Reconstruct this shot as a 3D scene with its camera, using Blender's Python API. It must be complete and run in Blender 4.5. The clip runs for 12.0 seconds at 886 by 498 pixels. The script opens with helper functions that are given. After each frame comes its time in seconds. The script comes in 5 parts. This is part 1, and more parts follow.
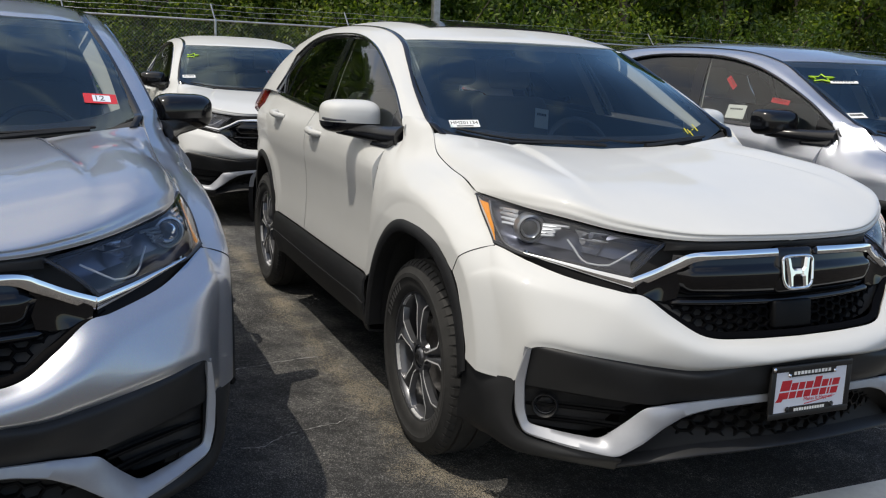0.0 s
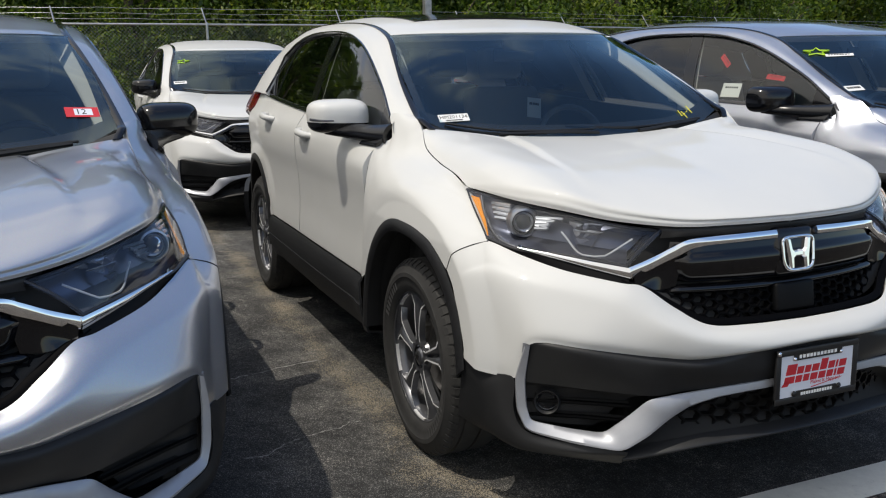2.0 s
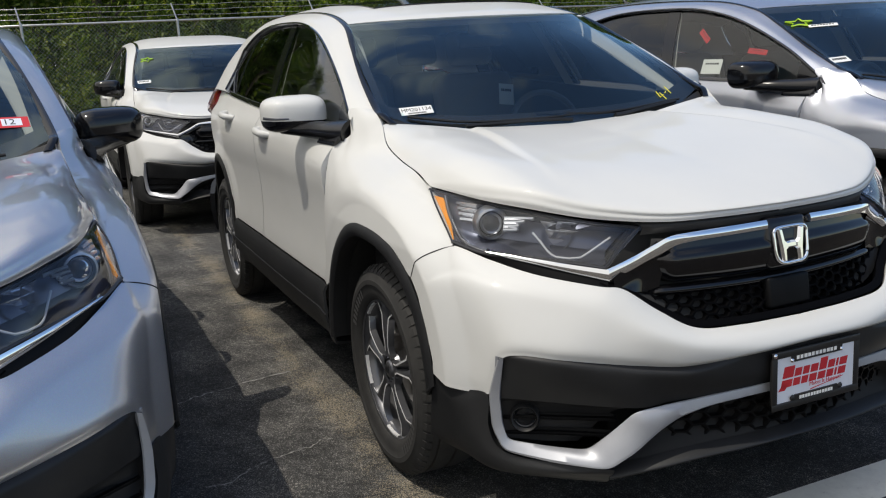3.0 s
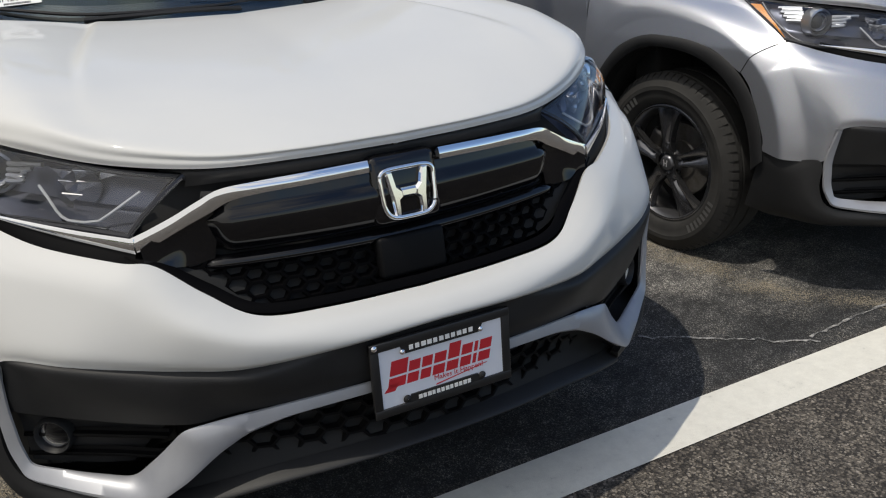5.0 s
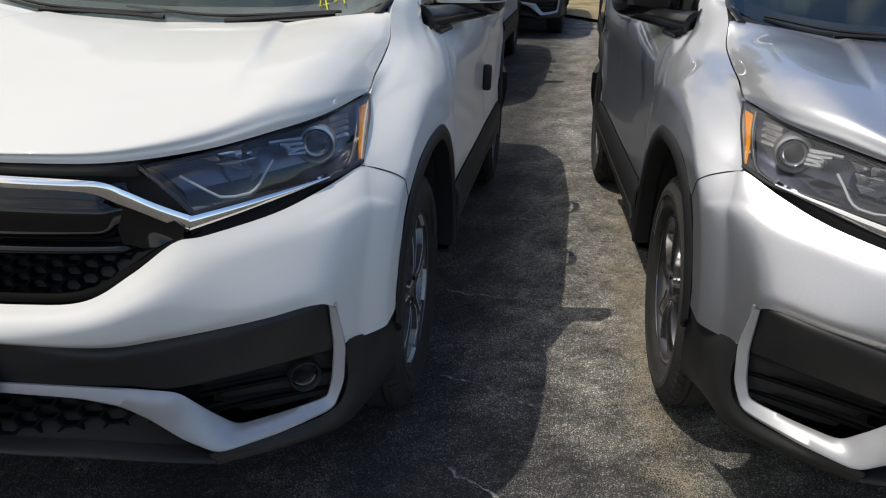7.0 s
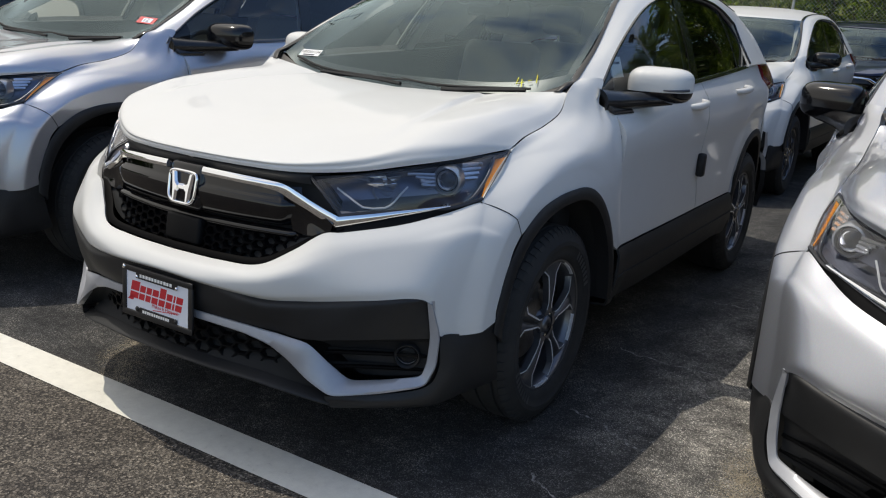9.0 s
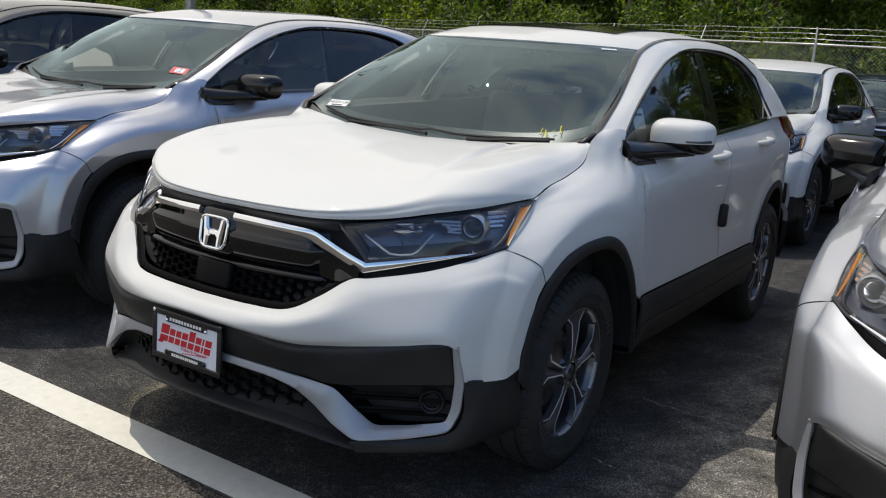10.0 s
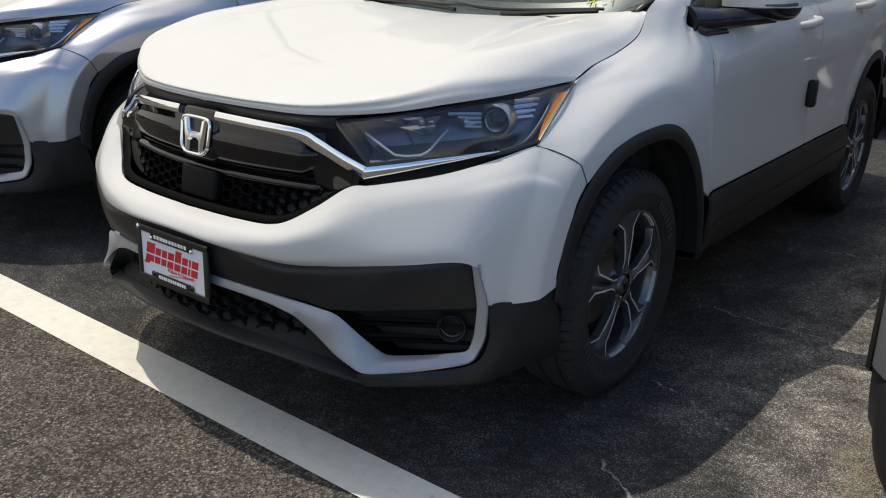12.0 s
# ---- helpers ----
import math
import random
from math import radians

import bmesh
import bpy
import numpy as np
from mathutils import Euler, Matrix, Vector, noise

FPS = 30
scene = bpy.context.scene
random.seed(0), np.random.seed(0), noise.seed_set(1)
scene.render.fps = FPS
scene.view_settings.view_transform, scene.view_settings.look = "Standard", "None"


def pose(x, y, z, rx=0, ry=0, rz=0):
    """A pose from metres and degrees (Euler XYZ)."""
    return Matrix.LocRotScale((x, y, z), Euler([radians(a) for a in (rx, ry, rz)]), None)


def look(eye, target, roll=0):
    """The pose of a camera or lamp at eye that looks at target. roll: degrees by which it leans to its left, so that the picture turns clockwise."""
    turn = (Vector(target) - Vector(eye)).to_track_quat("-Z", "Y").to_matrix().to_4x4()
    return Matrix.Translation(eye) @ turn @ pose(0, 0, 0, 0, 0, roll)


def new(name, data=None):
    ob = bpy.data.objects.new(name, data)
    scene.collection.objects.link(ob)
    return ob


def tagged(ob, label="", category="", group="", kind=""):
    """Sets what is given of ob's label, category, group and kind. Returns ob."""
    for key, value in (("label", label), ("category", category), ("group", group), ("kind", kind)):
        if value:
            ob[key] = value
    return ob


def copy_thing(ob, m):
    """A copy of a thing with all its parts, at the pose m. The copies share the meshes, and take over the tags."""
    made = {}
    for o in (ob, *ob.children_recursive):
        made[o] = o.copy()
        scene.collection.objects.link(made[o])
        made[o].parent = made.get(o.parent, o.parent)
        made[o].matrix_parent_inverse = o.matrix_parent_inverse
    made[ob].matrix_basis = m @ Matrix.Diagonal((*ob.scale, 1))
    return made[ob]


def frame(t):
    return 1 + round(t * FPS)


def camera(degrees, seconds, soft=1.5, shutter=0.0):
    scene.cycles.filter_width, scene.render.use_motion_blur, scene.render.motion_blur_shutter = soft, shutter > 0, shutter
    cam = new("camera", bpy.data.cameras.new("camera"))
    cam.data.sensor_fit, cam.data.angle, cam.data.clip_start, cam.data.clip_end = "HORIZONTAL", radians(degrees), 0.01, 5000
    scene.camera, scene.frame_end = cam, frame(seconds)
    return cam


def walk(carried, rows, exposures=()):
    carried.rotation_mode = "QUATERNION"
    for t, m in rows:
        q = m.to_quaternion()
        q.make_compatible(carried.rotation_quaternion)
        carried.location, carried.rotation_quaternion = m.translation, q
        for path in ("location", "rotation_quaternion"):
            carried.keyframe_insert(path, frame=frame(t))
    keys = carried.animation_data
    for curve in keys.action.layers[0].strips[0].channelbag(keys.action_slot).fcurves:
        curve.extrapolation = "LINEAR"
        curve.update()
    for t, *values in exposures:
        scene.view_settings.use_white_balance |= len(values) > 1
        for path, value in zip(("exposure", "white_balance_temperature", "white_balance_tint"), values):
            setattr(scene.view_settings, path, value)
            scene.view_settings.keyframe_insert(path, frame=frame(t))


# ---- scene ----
cam = camera(53.3, 12.0, 1.15)
PATH = [
    (0, (-2.060, -1.908, 1.424), (-1.281, -0.111, 1.023), 2.4),
    (0.5, (-2.032, -1.886, 1.418), (-1.252, -0.089, 1.016), 2.0),
    (1, (-2.014, -1.889, 1.417), (-1.244, -0.089, 1.010), 0.1),
    (1.5, (-1.998, -1.890, 1.423), (-1.233, -0.090, 1.008), -0.7),
    (2, (-2.001, -1.874, 1.434), (-1.235, -0.075, 1.015), -0.6),
    (2.5, (-1.943, -1.836, 1.443), (-1.177, -0.038, 1.020), -1.4),
    (2.7, (-1.903, -1.780, 1.442), (-1.141, 0.019, 1.017), -2.5),
    (4.3, (-1.297, -1.453, 1.429), (-0.417, 0.203, 0.735), -3.9),
    (4.5, (-1.154, -1.470, 1.410), (-0.273, 0.181, 0.704), -4.6),
    (5, (-0.713, -1.451, 1.388), (0.129, 0.212, 0.662), -3.5),
    (5.5, (-0.246, -1.529, 1.355), (0.479, 0.194, 0.644), -4.1),
    (6, (0.286, -1.552, 1.356), (0.661, 0.286, 0.662), -5.9),
    (6.5, (0.811, -1.514, 1.386), (1.150, 0.329, 0.686), 1.2),
    (6.7, (1.010, -1.512, 1.383), (1.187, 0.368, 0.723), 2.4),
    (7, (1.306, -1.486, 1.433), (1.049, 0.374, 0.745), 1.6),
    (7.2, (1.427, -1.416, 1.442), (0.992, 0.417, 0.772), 1.2),
    (8.8, (2.082, -1.724, 1.450), (1.102, -0.079, 0.874), 3.6),
    (9, (2.102, -1.783, 1.458), (1.104, -0.134, 0.926), 4.1),
    (9.5, (2.103, -1.819, 1.463), (1.081, -0.167, 0.989), 4.3),
    (10, (2.108, -1.827, 1.463), (1.052, -0.183, 1.033), 4.3),
    (10.5, (2.124, -1.839, 1.472), (1.039, -0.210, 1.065), 3.7),
    (11, (2.135, -1.828, 1.476), (1.035, -0.209, 1.066), 3.3),
    (11.5, (2.097, -1.727, 1.441), (0.988, -0.122, 1.002), 3.1),
    (12, (1.997, -1.368, 1.393), (0.846, 0.122, 0.719), 1.4),
]
walk(cam, [(t, look(eye, target, roll)) for t, eye, target, roll in PATH],
     [(0.0, 0.01, 6600, 10), (2.7, 0.01, 6600, 10), (4.5, -0.19, 6650, 10), (5.5, -0.20, 6650, 10), (6.1, -0.15, 6700, 10), (7.0, 0.04, 6750, 10),
      (9.0, 0.05, 6700, 10), (9.5, 0.04, 6650, 10), (10.5, 0.0, 6650, 10), (11.2, 0.0, 6700, 10), (12.0, 0.07, 6900, 10)])
# ---- build ----
# sun high on the -x side, a little ahead of the cars
SUN_WAY = Vector((-0.465, -0.035, 1.19)).normalized()
sun = new("sun", bpy.data.lights.new("sun", "SUN"))
sun.data.energy, sun.data.angle, sun.data.color = 2.75, radians(0.55), (1.0, 0.94, 0.83)
sun.matrix_world = look(SUN_WAY * 50, (0, 0, 0))
world = bpy.data.worlds.new("sky")
scene.world = world
world.use_nodes = True
wn = world.node_tree.nodes
sky = wn.new("ShaderNodeTexSky")
sky.sky_type, sky.sun_disc = "NISHITA", False
sky.dust_density, sky.ozone_density = 0.5, 1.4
sky.sun_elevation = math.asin(SUN_WAY.z)
sky.sun_rotation = math.atan2(SUN_WAY.x, SUN_WAY.y)
# broken white cloud over the whole sky
way = wn.new("ShaderNodeTexCoord")
flatten = wn.new("ShaderNodeMapping")
flatten.inputs["Scale"].default_value = (1.0, 1.0, 2.6)
puff = wn.new("ShaderNodeTexNoise")
puff.inputs["Scale"].default_value, puff.inputs["Detail"].default_value, puff.inputs["Roughness"].default_value = 2.6, 9.0, 0.58
cover = wn.new("ShaderNodeValToRGB")
cover.color_ramp.elements[0].position, cover.color_ramp.elements[1].position = 0.45, 0.70
blend = wn.new("ShaderNodeMix")
blend.data_type = "RGBA"
tie = world.node_tree.links.new
tie(way.outputs["Generated"], flatten.inputs["Vector"])
tie(flatten.outputs[0], puff.inputs["Vector"])
# thicker cloud towards the sun's side
lean = wn.new("ShaderNodeVectorMath")
lean.operation = "DOT_PRODUCT"
lean.inputs[1].default_value = (-0.42, 0.0, 0.05)
heap = wn.new("ShaderNodeMath")
tie(way.outputs["Generated"], lean.inputs[0])
tie(lean.outputs["Value"], heap.inputs[0])
tie(puff.outputs["Fac"], heap.inputs[1])
tie(heap.outputs[0], cover.inputs["Fac"])
# cloud glows brighter round the sun
glow = wn.new("ShaderNodeVectorMath")
glow.operation = "DOT_PRODUCT"
glow.inputs[1].default_value = SUN_WAY
tie(way.outputs["Generated"], glow.inputs[0])
tight = wn.new("ShaderNodeMath")
tight.operation, tight.use_clamp = "POWER", True
tight.inputs[1].default_value = 7.0
tie(glow.outputs["Value"], tight.inputs[0])
lit = wn.new("ShaderNodeMix")
lit.data_type = "RGBA"
lit.inputs[6].default_value, lit.inputs[7].default_value = (6.9, 6.8, 6.6, 1), (11.0, 10.8, 10.5, 1)
tie(tight.outputs[0], lit.inputs[0])
tie(lit.outputs[2], blend.inputs[7])
tie(cover.outputs["Color"], blend.inputs[0])
deep = wn.new("ShaderNodeVectorMath")
deep.operation = "MULTIPLY"
deep.inputs[1].default_value = (1.20, 1.26, 1.34)
tie(sky.outputs[0], deep.inputs[0])
tie(deep.outputs[0], blend.inputs[6])
tie(blend.outputs[2], wn["Background"].inputs["Color"])
wn["Background"].inputs["Strength"].default_value = 0.135


# ---------- materials ----------
def material(name, color=(0.5, 0.5, 0.5), rough=0.5, metal=0.0, coat=0.0, **more):
    m = bpy.data.materials.new(name)
    m.use_nodes = True
    p = m.node_tree.nodes["Principled BSDF"]
    p.inputs["Base Color"].default_value = (*color, 1)
    p.inputs["Roughness"].default_value = rough
    p.inputs["Metallic"].default_value = metal
    p.inputs["Coat Weight"].default_value = coat
    p.inputs["Coat Roughness"].default_value = 0.03
    for key, value in more.items():
        p.inputs[key.replace("_", " ")].default_value = value
    return m


def add(m, kind, **inputs):
    n = m.node_tree.nodes.new("ShaderNode" + kind)
    for key, value in inputs.items():
        n.inputs[key.replace("_", " ")].default_value = value
    return n


def join(m, a, b):
    m.node_tree.links.new(a, b)


def coords(m):
    return add(m, "TexCoord").outputs["Object"]


def noise_of(m, scale, detail=4.0, rough=0.6, src=None):
    n = add(m, "TexNoise", Scale=scale, Detail=detail, Roughness=rough)
    join(m, src or coords(m), n.inputs["Vector"])
    return n.outputs["Fac"]


def ramp(m, fac, stops):
    r = m.node_tree.nodes.new("ShaderNodeValToRGB")
    while len(r.color_ramp.elements) < len(stops):
        r.color_ramp.elements.new(0.5)
    for e, (at, col) in zip(r.color_ramp.elements, stops):
        e.position, e.color = at, (*col, 1) if len(col) == 3 else col
    join(m, fac, r.inputs["Fac"])
    return r.outputs["Color"]


def mixed(m, fac, a, b, how="MIX"):
    n = m.node_tree.nodes.new("ShaderNodeMix")
    n.data_type, n.blend_type = "RGBA", how
    for sock, value in ((n.inputs[0], fac), (n.inputs[6], a), (n.inputs[7], b)):
        if isinstance(value, (int, float)):
            sock.default_value = value
        elif isinstance(value, tuple):
            sock.default_value = (*value, 1)
        else:
            join(m, value, sock)
    return n.outputs[2]


def bump(m, height, strength=0.3, distance=0.01):
    b = add(m, "Bump", Strength=strength, Distance=distance)
    join(m, height, b.inputs["Height"])
    join(m, b.outputs[0], shader(m).inputs["Normal"])


def shader(m):
    return m.node_tree.nodes["Principled BSDF"]


def base(m, color):
    join(m, color, shader(m).inputs["Base Color"])


def paint(name, color, metal, rough, flake=0.0, dust_and_sun=0.04, coat=1.0):
    m = material(name, color, rough, metal, coat)
    dirt = noise_of(m, 2.3, 5, 0.65)
    tone = mixed(m, 1.0, color, ramp(m, dirt, [(0.3, (1 - dust_and_sun,) * 3), (0.7, (1, 1, 1))]), "MULTIPLY")
    if flake:
        v = add(m, "TexVoronoi", Scale=900.0)
        join(m, coords(m), v.inputs["Vector"])
        tone = mixed(m, flake, tone, v.outputs["Color"], "OVERLAY")
    base(m, tone)
    r = ramp(m, noise_of(m, 5.0, 3), [(0.3, (0.008,) * 3), (0.8, (0.045,) * 3)])
    join(m, r, shader(m).inputs["Coat Roughness"])
    bump(m, noise_of(m, 260.0, 2), 0.015, 0.002)
    return m


def clear(name, tint, see, rough=0.0, ior=1.52, sheen=(1, 1, 1)):
    """A thin pane: tinted see-through, with a mirror sheen by Fresnel."""
    m = bpy.data.materials.new(name)
    m.use_nodes = True
    nt = m.node_tree
    nt.nodes.remove(nt.nodes["Principled BSDF"])
    t, g, f = add(m, "BsdfTransparent"), add(m, "BsdfGlossy"), add(m, "Fresnel", IOR=ior)
    t.inputs[0].default_value = (*[c * see for c in tint], 1)
    g.inputs["Roughness"].default_value = rough
    g.inputs["Color"].default_value = (*sheen, 1)
    mix = add(m, "MixShader")
    join(m, f.outputs[0], mix.inputs[0])
    join(m, t.outputs[0], mix.inputs[1])
    join(m, g.outputs[0], mix.inputs[2])
    join(m, mix.outputs[0], nt.nodes["Material Output"].inputs[0])
    return m


WHITE = paint("white_paint", (0.59, 0.59, 0.574), 0.0, 0.55, coat=0.42)
SILVER = paint("silver_paint", (0.47, 0.485, 0.53), 0.82, 0.37, 0.10)
BLACK = paint("black_paint", (0.012, 0.012, 0.014), 0.2, 0.3)
NAVY = paint("navy_paint", (0.012, 0.02, 0.06), 0.4, 0.3)
PIANO = material("piano_black", (0.004, 0.004, 0.005), 0.03)
MESH_BLACK = material("intake_mesh_plastic", (0.004, 0.004, 0.0045), 0.55, Specular_IOR_Level=.12)
GLOSS = material("gloss_black", (0.008, 0.008, 0.010), 0.12, 0.0, 0.6)
PLASTIC = material("grained_black_plastic", (0.0165, 0.0168, 0.018), 0.52, Specular_IOR_Level=.36)
bump(PLASTIC, noise_of(PLASTIC, 420.0, 2), 0.18, 0.002)
base(PLASTIC, ramp(PLASTIC, noise_of(PLASTIC, 6.0, 6), [(0.3, (0.010, 0.0105, 0.0115)), (0.75, (0.020, 0.020, 0.021))]))
DARK = material("dark_void", (0.012, 0.012, 0.012), 0.85)
TRIM = material("satin_silver_trim", (0.22, 0.227, 0.25), 0.42, 0.45)
base(TRIM, ramp(TRIM, noise_of(TRIM, 9.0, 4), [(0.3, (0.33, 0.34, 0.37)), (0.7, (0.39, 0.40, 0.43))]))
CHROME = material("chrome", (0.86, 0.87, 0.89), 0.06, 1.0)
RUBBER = material("tyre_rubber", (0.022, 0.022, 0.022), 0.78)
base(RUBBER, ramp(RUBBER, noise_of(RUBBER, 14.0, 5), [(0.3, (0.015, 0.015, 0.015)), (0.75, (0.030, 0.029, 0.028))]))
bump(RUBBER, noise_of(RUBBER, 90.0, 3), 0.15, 0.002)
LETTER = material("raised_tyre_letter", (0.11, 0.11, 0.11), 0.7)
RIM_DARK = material("dark_grey_alloy", (0.11, 0.112, 0.122), 0.30, 0.65, 0.5)
RIM_EDGE = material("machined_alloy", (0.78, 0.78, 0.79), 0.45, 0.35)
RIM_GREY = material("grey_alloy", (0.18, 0.18, 0.19), 0.20, 0.90, 0.6)
STEEL = material("brake_steel", (0.30, 0.29, 0.28), 0.45, 0.9)
base(STEEL, ramp(STEEL, noise_of(STEEL, 20.0, 5), [(0.3, (0.20, 0.18, 0.16)), (0.7, (0.36, 0.35, 0.34))]))
GLASS = clear("windscreen_glass", (0.88, 0.965, 0.975), 0.975, 0.0, 1.75, (0.74, 0.94, 1.0))
SIDE_GLASS = clear("front_door_glass", (0.88, 0.95, 0.94), 0.88, 0.0, 1.6)
PRIVACY = clear("privacy_glass", (0.7, 0.80, 0.84), 0.22)
LENS = clear("lamp_lens", (0.95, 0.97, 1.0), 0.93)
FOG_LENS = clear("fog_lamp_lens", (0.75, 0.77, 0.80), 0.80, 0.45, 1.25)
REFLECT = material("lamp_reflector", (0.86, 0.87, 0.90), 0.16, 0.95)
BEZEL = material("lamp_bezel", (0.018, 0.019, 0.024), 0.35)
LAMP_BOWL = material("lamp_bowl", (0.135, 0.145, 0.19), 0.34, 0.7)
BEZEL_GREY = material("lamp_bezel_grey", (0.10, 0.105, 0.12), 0.32, 0.6)
AMBER = material("amber_reflector", (0.80, 0.29, 0.008), 0.25, 0.0, 0.8)
LIGHT_RIB = material("bright_reflector_rib", (0.80, 0.81, 0.83), 0.22, 0.9)
LIGHT_BAR = material("white_light_guide", (0.62, 0.64, 0.68), 0.25, 0.0, 0.5)
RED = material("red_lamp", (0.13, 0.003, 0.005), 0.12, 0.0, 0.3)
SEAT_GREY = material("grey_seat_cloth", (0.30, 0.295, 0.275), 0.85)
bump(SEAT_GREY, noise_of(SEAT_GREY, 300.0, 2), 0.2, 0.003)
SEAT_BLACK = material("grey_leather_seat", (0.26, 0.25, 0.235), 0.85)
bump(SEAT_BLACK, noise_of(SEAT_BLACK, 300.0, 2), 0.2, 0.003)
DASH = material("dashboard_plastic", (0.060, 0.060, 0.062), 0.6)
LINER = material("pale_headliner", (0.42, 0.42, 0.40), 0.9)
PAPER = material("white_paper", (0.78, 0.78, 0.76), 0.6)
INK = material("black_ink", (0.02, 0.02, 0.02), 0.6)
RED_INK = material("red_ink", (0.55, 0.02, 0.03), 0.5)
YELLOW_INK = material("yellow_marker", (0.78, 0.72, 0.03), 0.6)
LIME_INK = material("lime_marker", (0.55, 0.85, 0.05), 0.6)
PLATE_WHITE = material("plate_white", (0.72, 0.74, 0.80), 0.35)
MIRROR_BLACK = material("satin_black_plastic", (0.005, 0.005, 0.006), 0.14)
FOOT_BLACK = material("mirror_foot_plastic", (0.007, 0.007, 0.008), 0.25)
GRILLE_BLACK = material("grille_mesh_plastic", (.0025, .0025, .003), .55, Specular_IOR_Level=.03)
SENSOR = material("sensor_cover_plastic", (.005, .0052, .006), .5, Specular_IOR_Level=.12)
RIB = material("reflector_rib_metal", (0.45, 0.46, 0.48), 0.28, 0.9)


# ---------- mesh tools ----------
def cr(a, n):
    """Smooth curve through the rows of a, sampled at n even steps of its knots."""
    a = np.asarray(a, float)
    if len(a) == 1:
        return np.repeat(a, n, 0)
    k = np.concatenate([[2 * a[0] - a[1]], a, [2 * a[-1] - a[-2]]])
    t = np.linspace(0, len(a) - 1, n)
    i = np.minimum(t.astype(int), len(a) - 2)
    u = (t - i).reshape((-1,) + (1,) * (a.ndim - 1))
    p0, p1, p2, p3 = k[i], k[i + 1], k[i + 2], k[i + 3]
    return 0.5 * (2 * p1 + (p2 - p0) * u + (2 * p0 - 5 * p1 + 4 * p2 - p3) * u**2 + (3 * p1 - p0 - 3 * p2 + p3) * u**3)


def patch(rows, nu, nv):
    """A smooth sheet through rows of control points: (nv, nu, 3)."""
    a = cr(np.asarray(rows, float), nv)
    return np.swapaxes(cr(np.swapaxes(a, 0, 1), nu), 0, 1)


def eased(p, n, mirror=True):
    """Takes small lumps out of a sheet whose edges stay; mirror: its first column lies on the middle line."""
    p = p.copy()
    for k in range(2 * n):
        q = np.concatenate([p[:, 1:2] * (-1, 1, 1), p], 1) if mirror else p
        m = (q[:-2, 1:-1] + q[2:, 1:-1] + q[1:-1, :-2] + q[1:-1, 2:]) / 4
        p[1:-1, (0 if mirror else 1):-1] += (0.5, -0.53)[k % 2] * (m - q[1:-1, 1:-1])
    return p


def curve1(xs, ys):
    """A smooth function through (xs, ys), flat outside."""
    xs, ys = np.array(xs, float), np.array(ys, float)
    d = np.gradient(ys, xs)

    def f(x):
        x = np.clip(x, xs[0], xs[-1])
        i = np.clip(np.searchsorted(xs, x) - 1, 0, len(xs) - 2)
        h = xs[i + 1] - xs[i]
        u = (x - xs[i]) / h
        return ((2 * u**3 - 3 * u**2 + 1) * ys[i] + (u**3 - 2 * u**2 + u) * h * d[i]
                + (3 * u**2 - 2 * u**3) * ys[i + 1] + (u**3 - u**2) * h * d[i + 1])

    return f


def normals(p):
    du, dv = np.gradient(p, axis=1), np.gradient(p, axis=0)
    n = np.cross(du, dv)
    return n / (np.linalg.norm(n, axis=-1, keepdims=True) + 1e-9)


def whole(p):
    """Half sheet, whose first column lies at x = 0, made whole by mirroring."""
    return np.concatenate([(p * (-1, 1, 1))[:, :0:-1], p], 1)


def sheet(p, thick=0.012, away=(0, 2.3, 0.7)):
    """Vertices and faces of a sheet with turned-in edges; its outside faces away from the point."""
    p = np.asarray(p, float)
    n = normals(p)
    if ((p - np.array(away)) * n).sum() < 0:
        p = p[:, ::-1]
        n = normals(p)
    nv, nu, _ = p.shape
    ids = np.arange(nv * nu).reshape(nv, nu)
    faces = [(ids[j, i], ids[j, i + 1], ids[j + 1, i + 1], ids[j + 1, i]) for j in range(nv - 1) for i in range(nu - 1)]
    verts = p.reshape(-1, 3)
    if thick:
        ring = [*ids[0, :-1], *ids[:-1, -1], *ids[-1, :0:-1], *ids[:0:-1, 0]]
        # two rows: a small rounded turn, then the flange
        v1 = verts[ring] - n.reshape(-1, 3)[ring] * thick
        k, m = len(verts), len(ring)
        verts = np.concatenate([verts, v1])
        faces += [(ring[i], k + i, k + (i + 1) % m, ring[(i + 1) % m]) for i in range(m)]
    return verts, faces


def merged(*some):
    verts, faces, k = [], [], 0
    for v, f in some:
        verts.append(np.asarray(v, float))
        faces += [tuple(int(i) + k for i in g) for g in f]
        k += len(v)
    return np.concatenate(verts), faces


def flipped(vf):
    return np.asarray(vf[0], float) * (-1, 1, 1), [tuple(reversed(f)) for f in vf[1]]


def moved(vf, m):
    m = np.array(m)
    return np.asarray(vf[0], float) @ m[:3, :3].T + m[:3, 3], vf[1]


def mesh_of(name, vf, mat, smooth=50):
    me = bpy.data.meshes.new(name)
    me.from_pydata([tuple(v) for v in vf[0]], [], [tuple(int(i) for i in f) for f in vf[1]])
    me.materials.append(mat)
    if smooth:
        me.polygons.foreach_set("use_smooth", [True] * len(me.polygons))
        me.set_sharp_from_angle(angle=radians(smooth))
    me.update()
    return me


def part(name, vf, mat, parent=None, label="", smooth=50):
    ob = new(name, mesh_of(name, vf, mat, smooth))
    ob.parent = parent
    return tagged(ob, label)


def both(name, vf, mat, parent, label="", smooth=50):
    """The same part on both sides."""
    a = part(name, vf, mat, parent, label, smooth)
    b = part(name, flipped(vf), mat, parent, label, smooth)
    return a, b


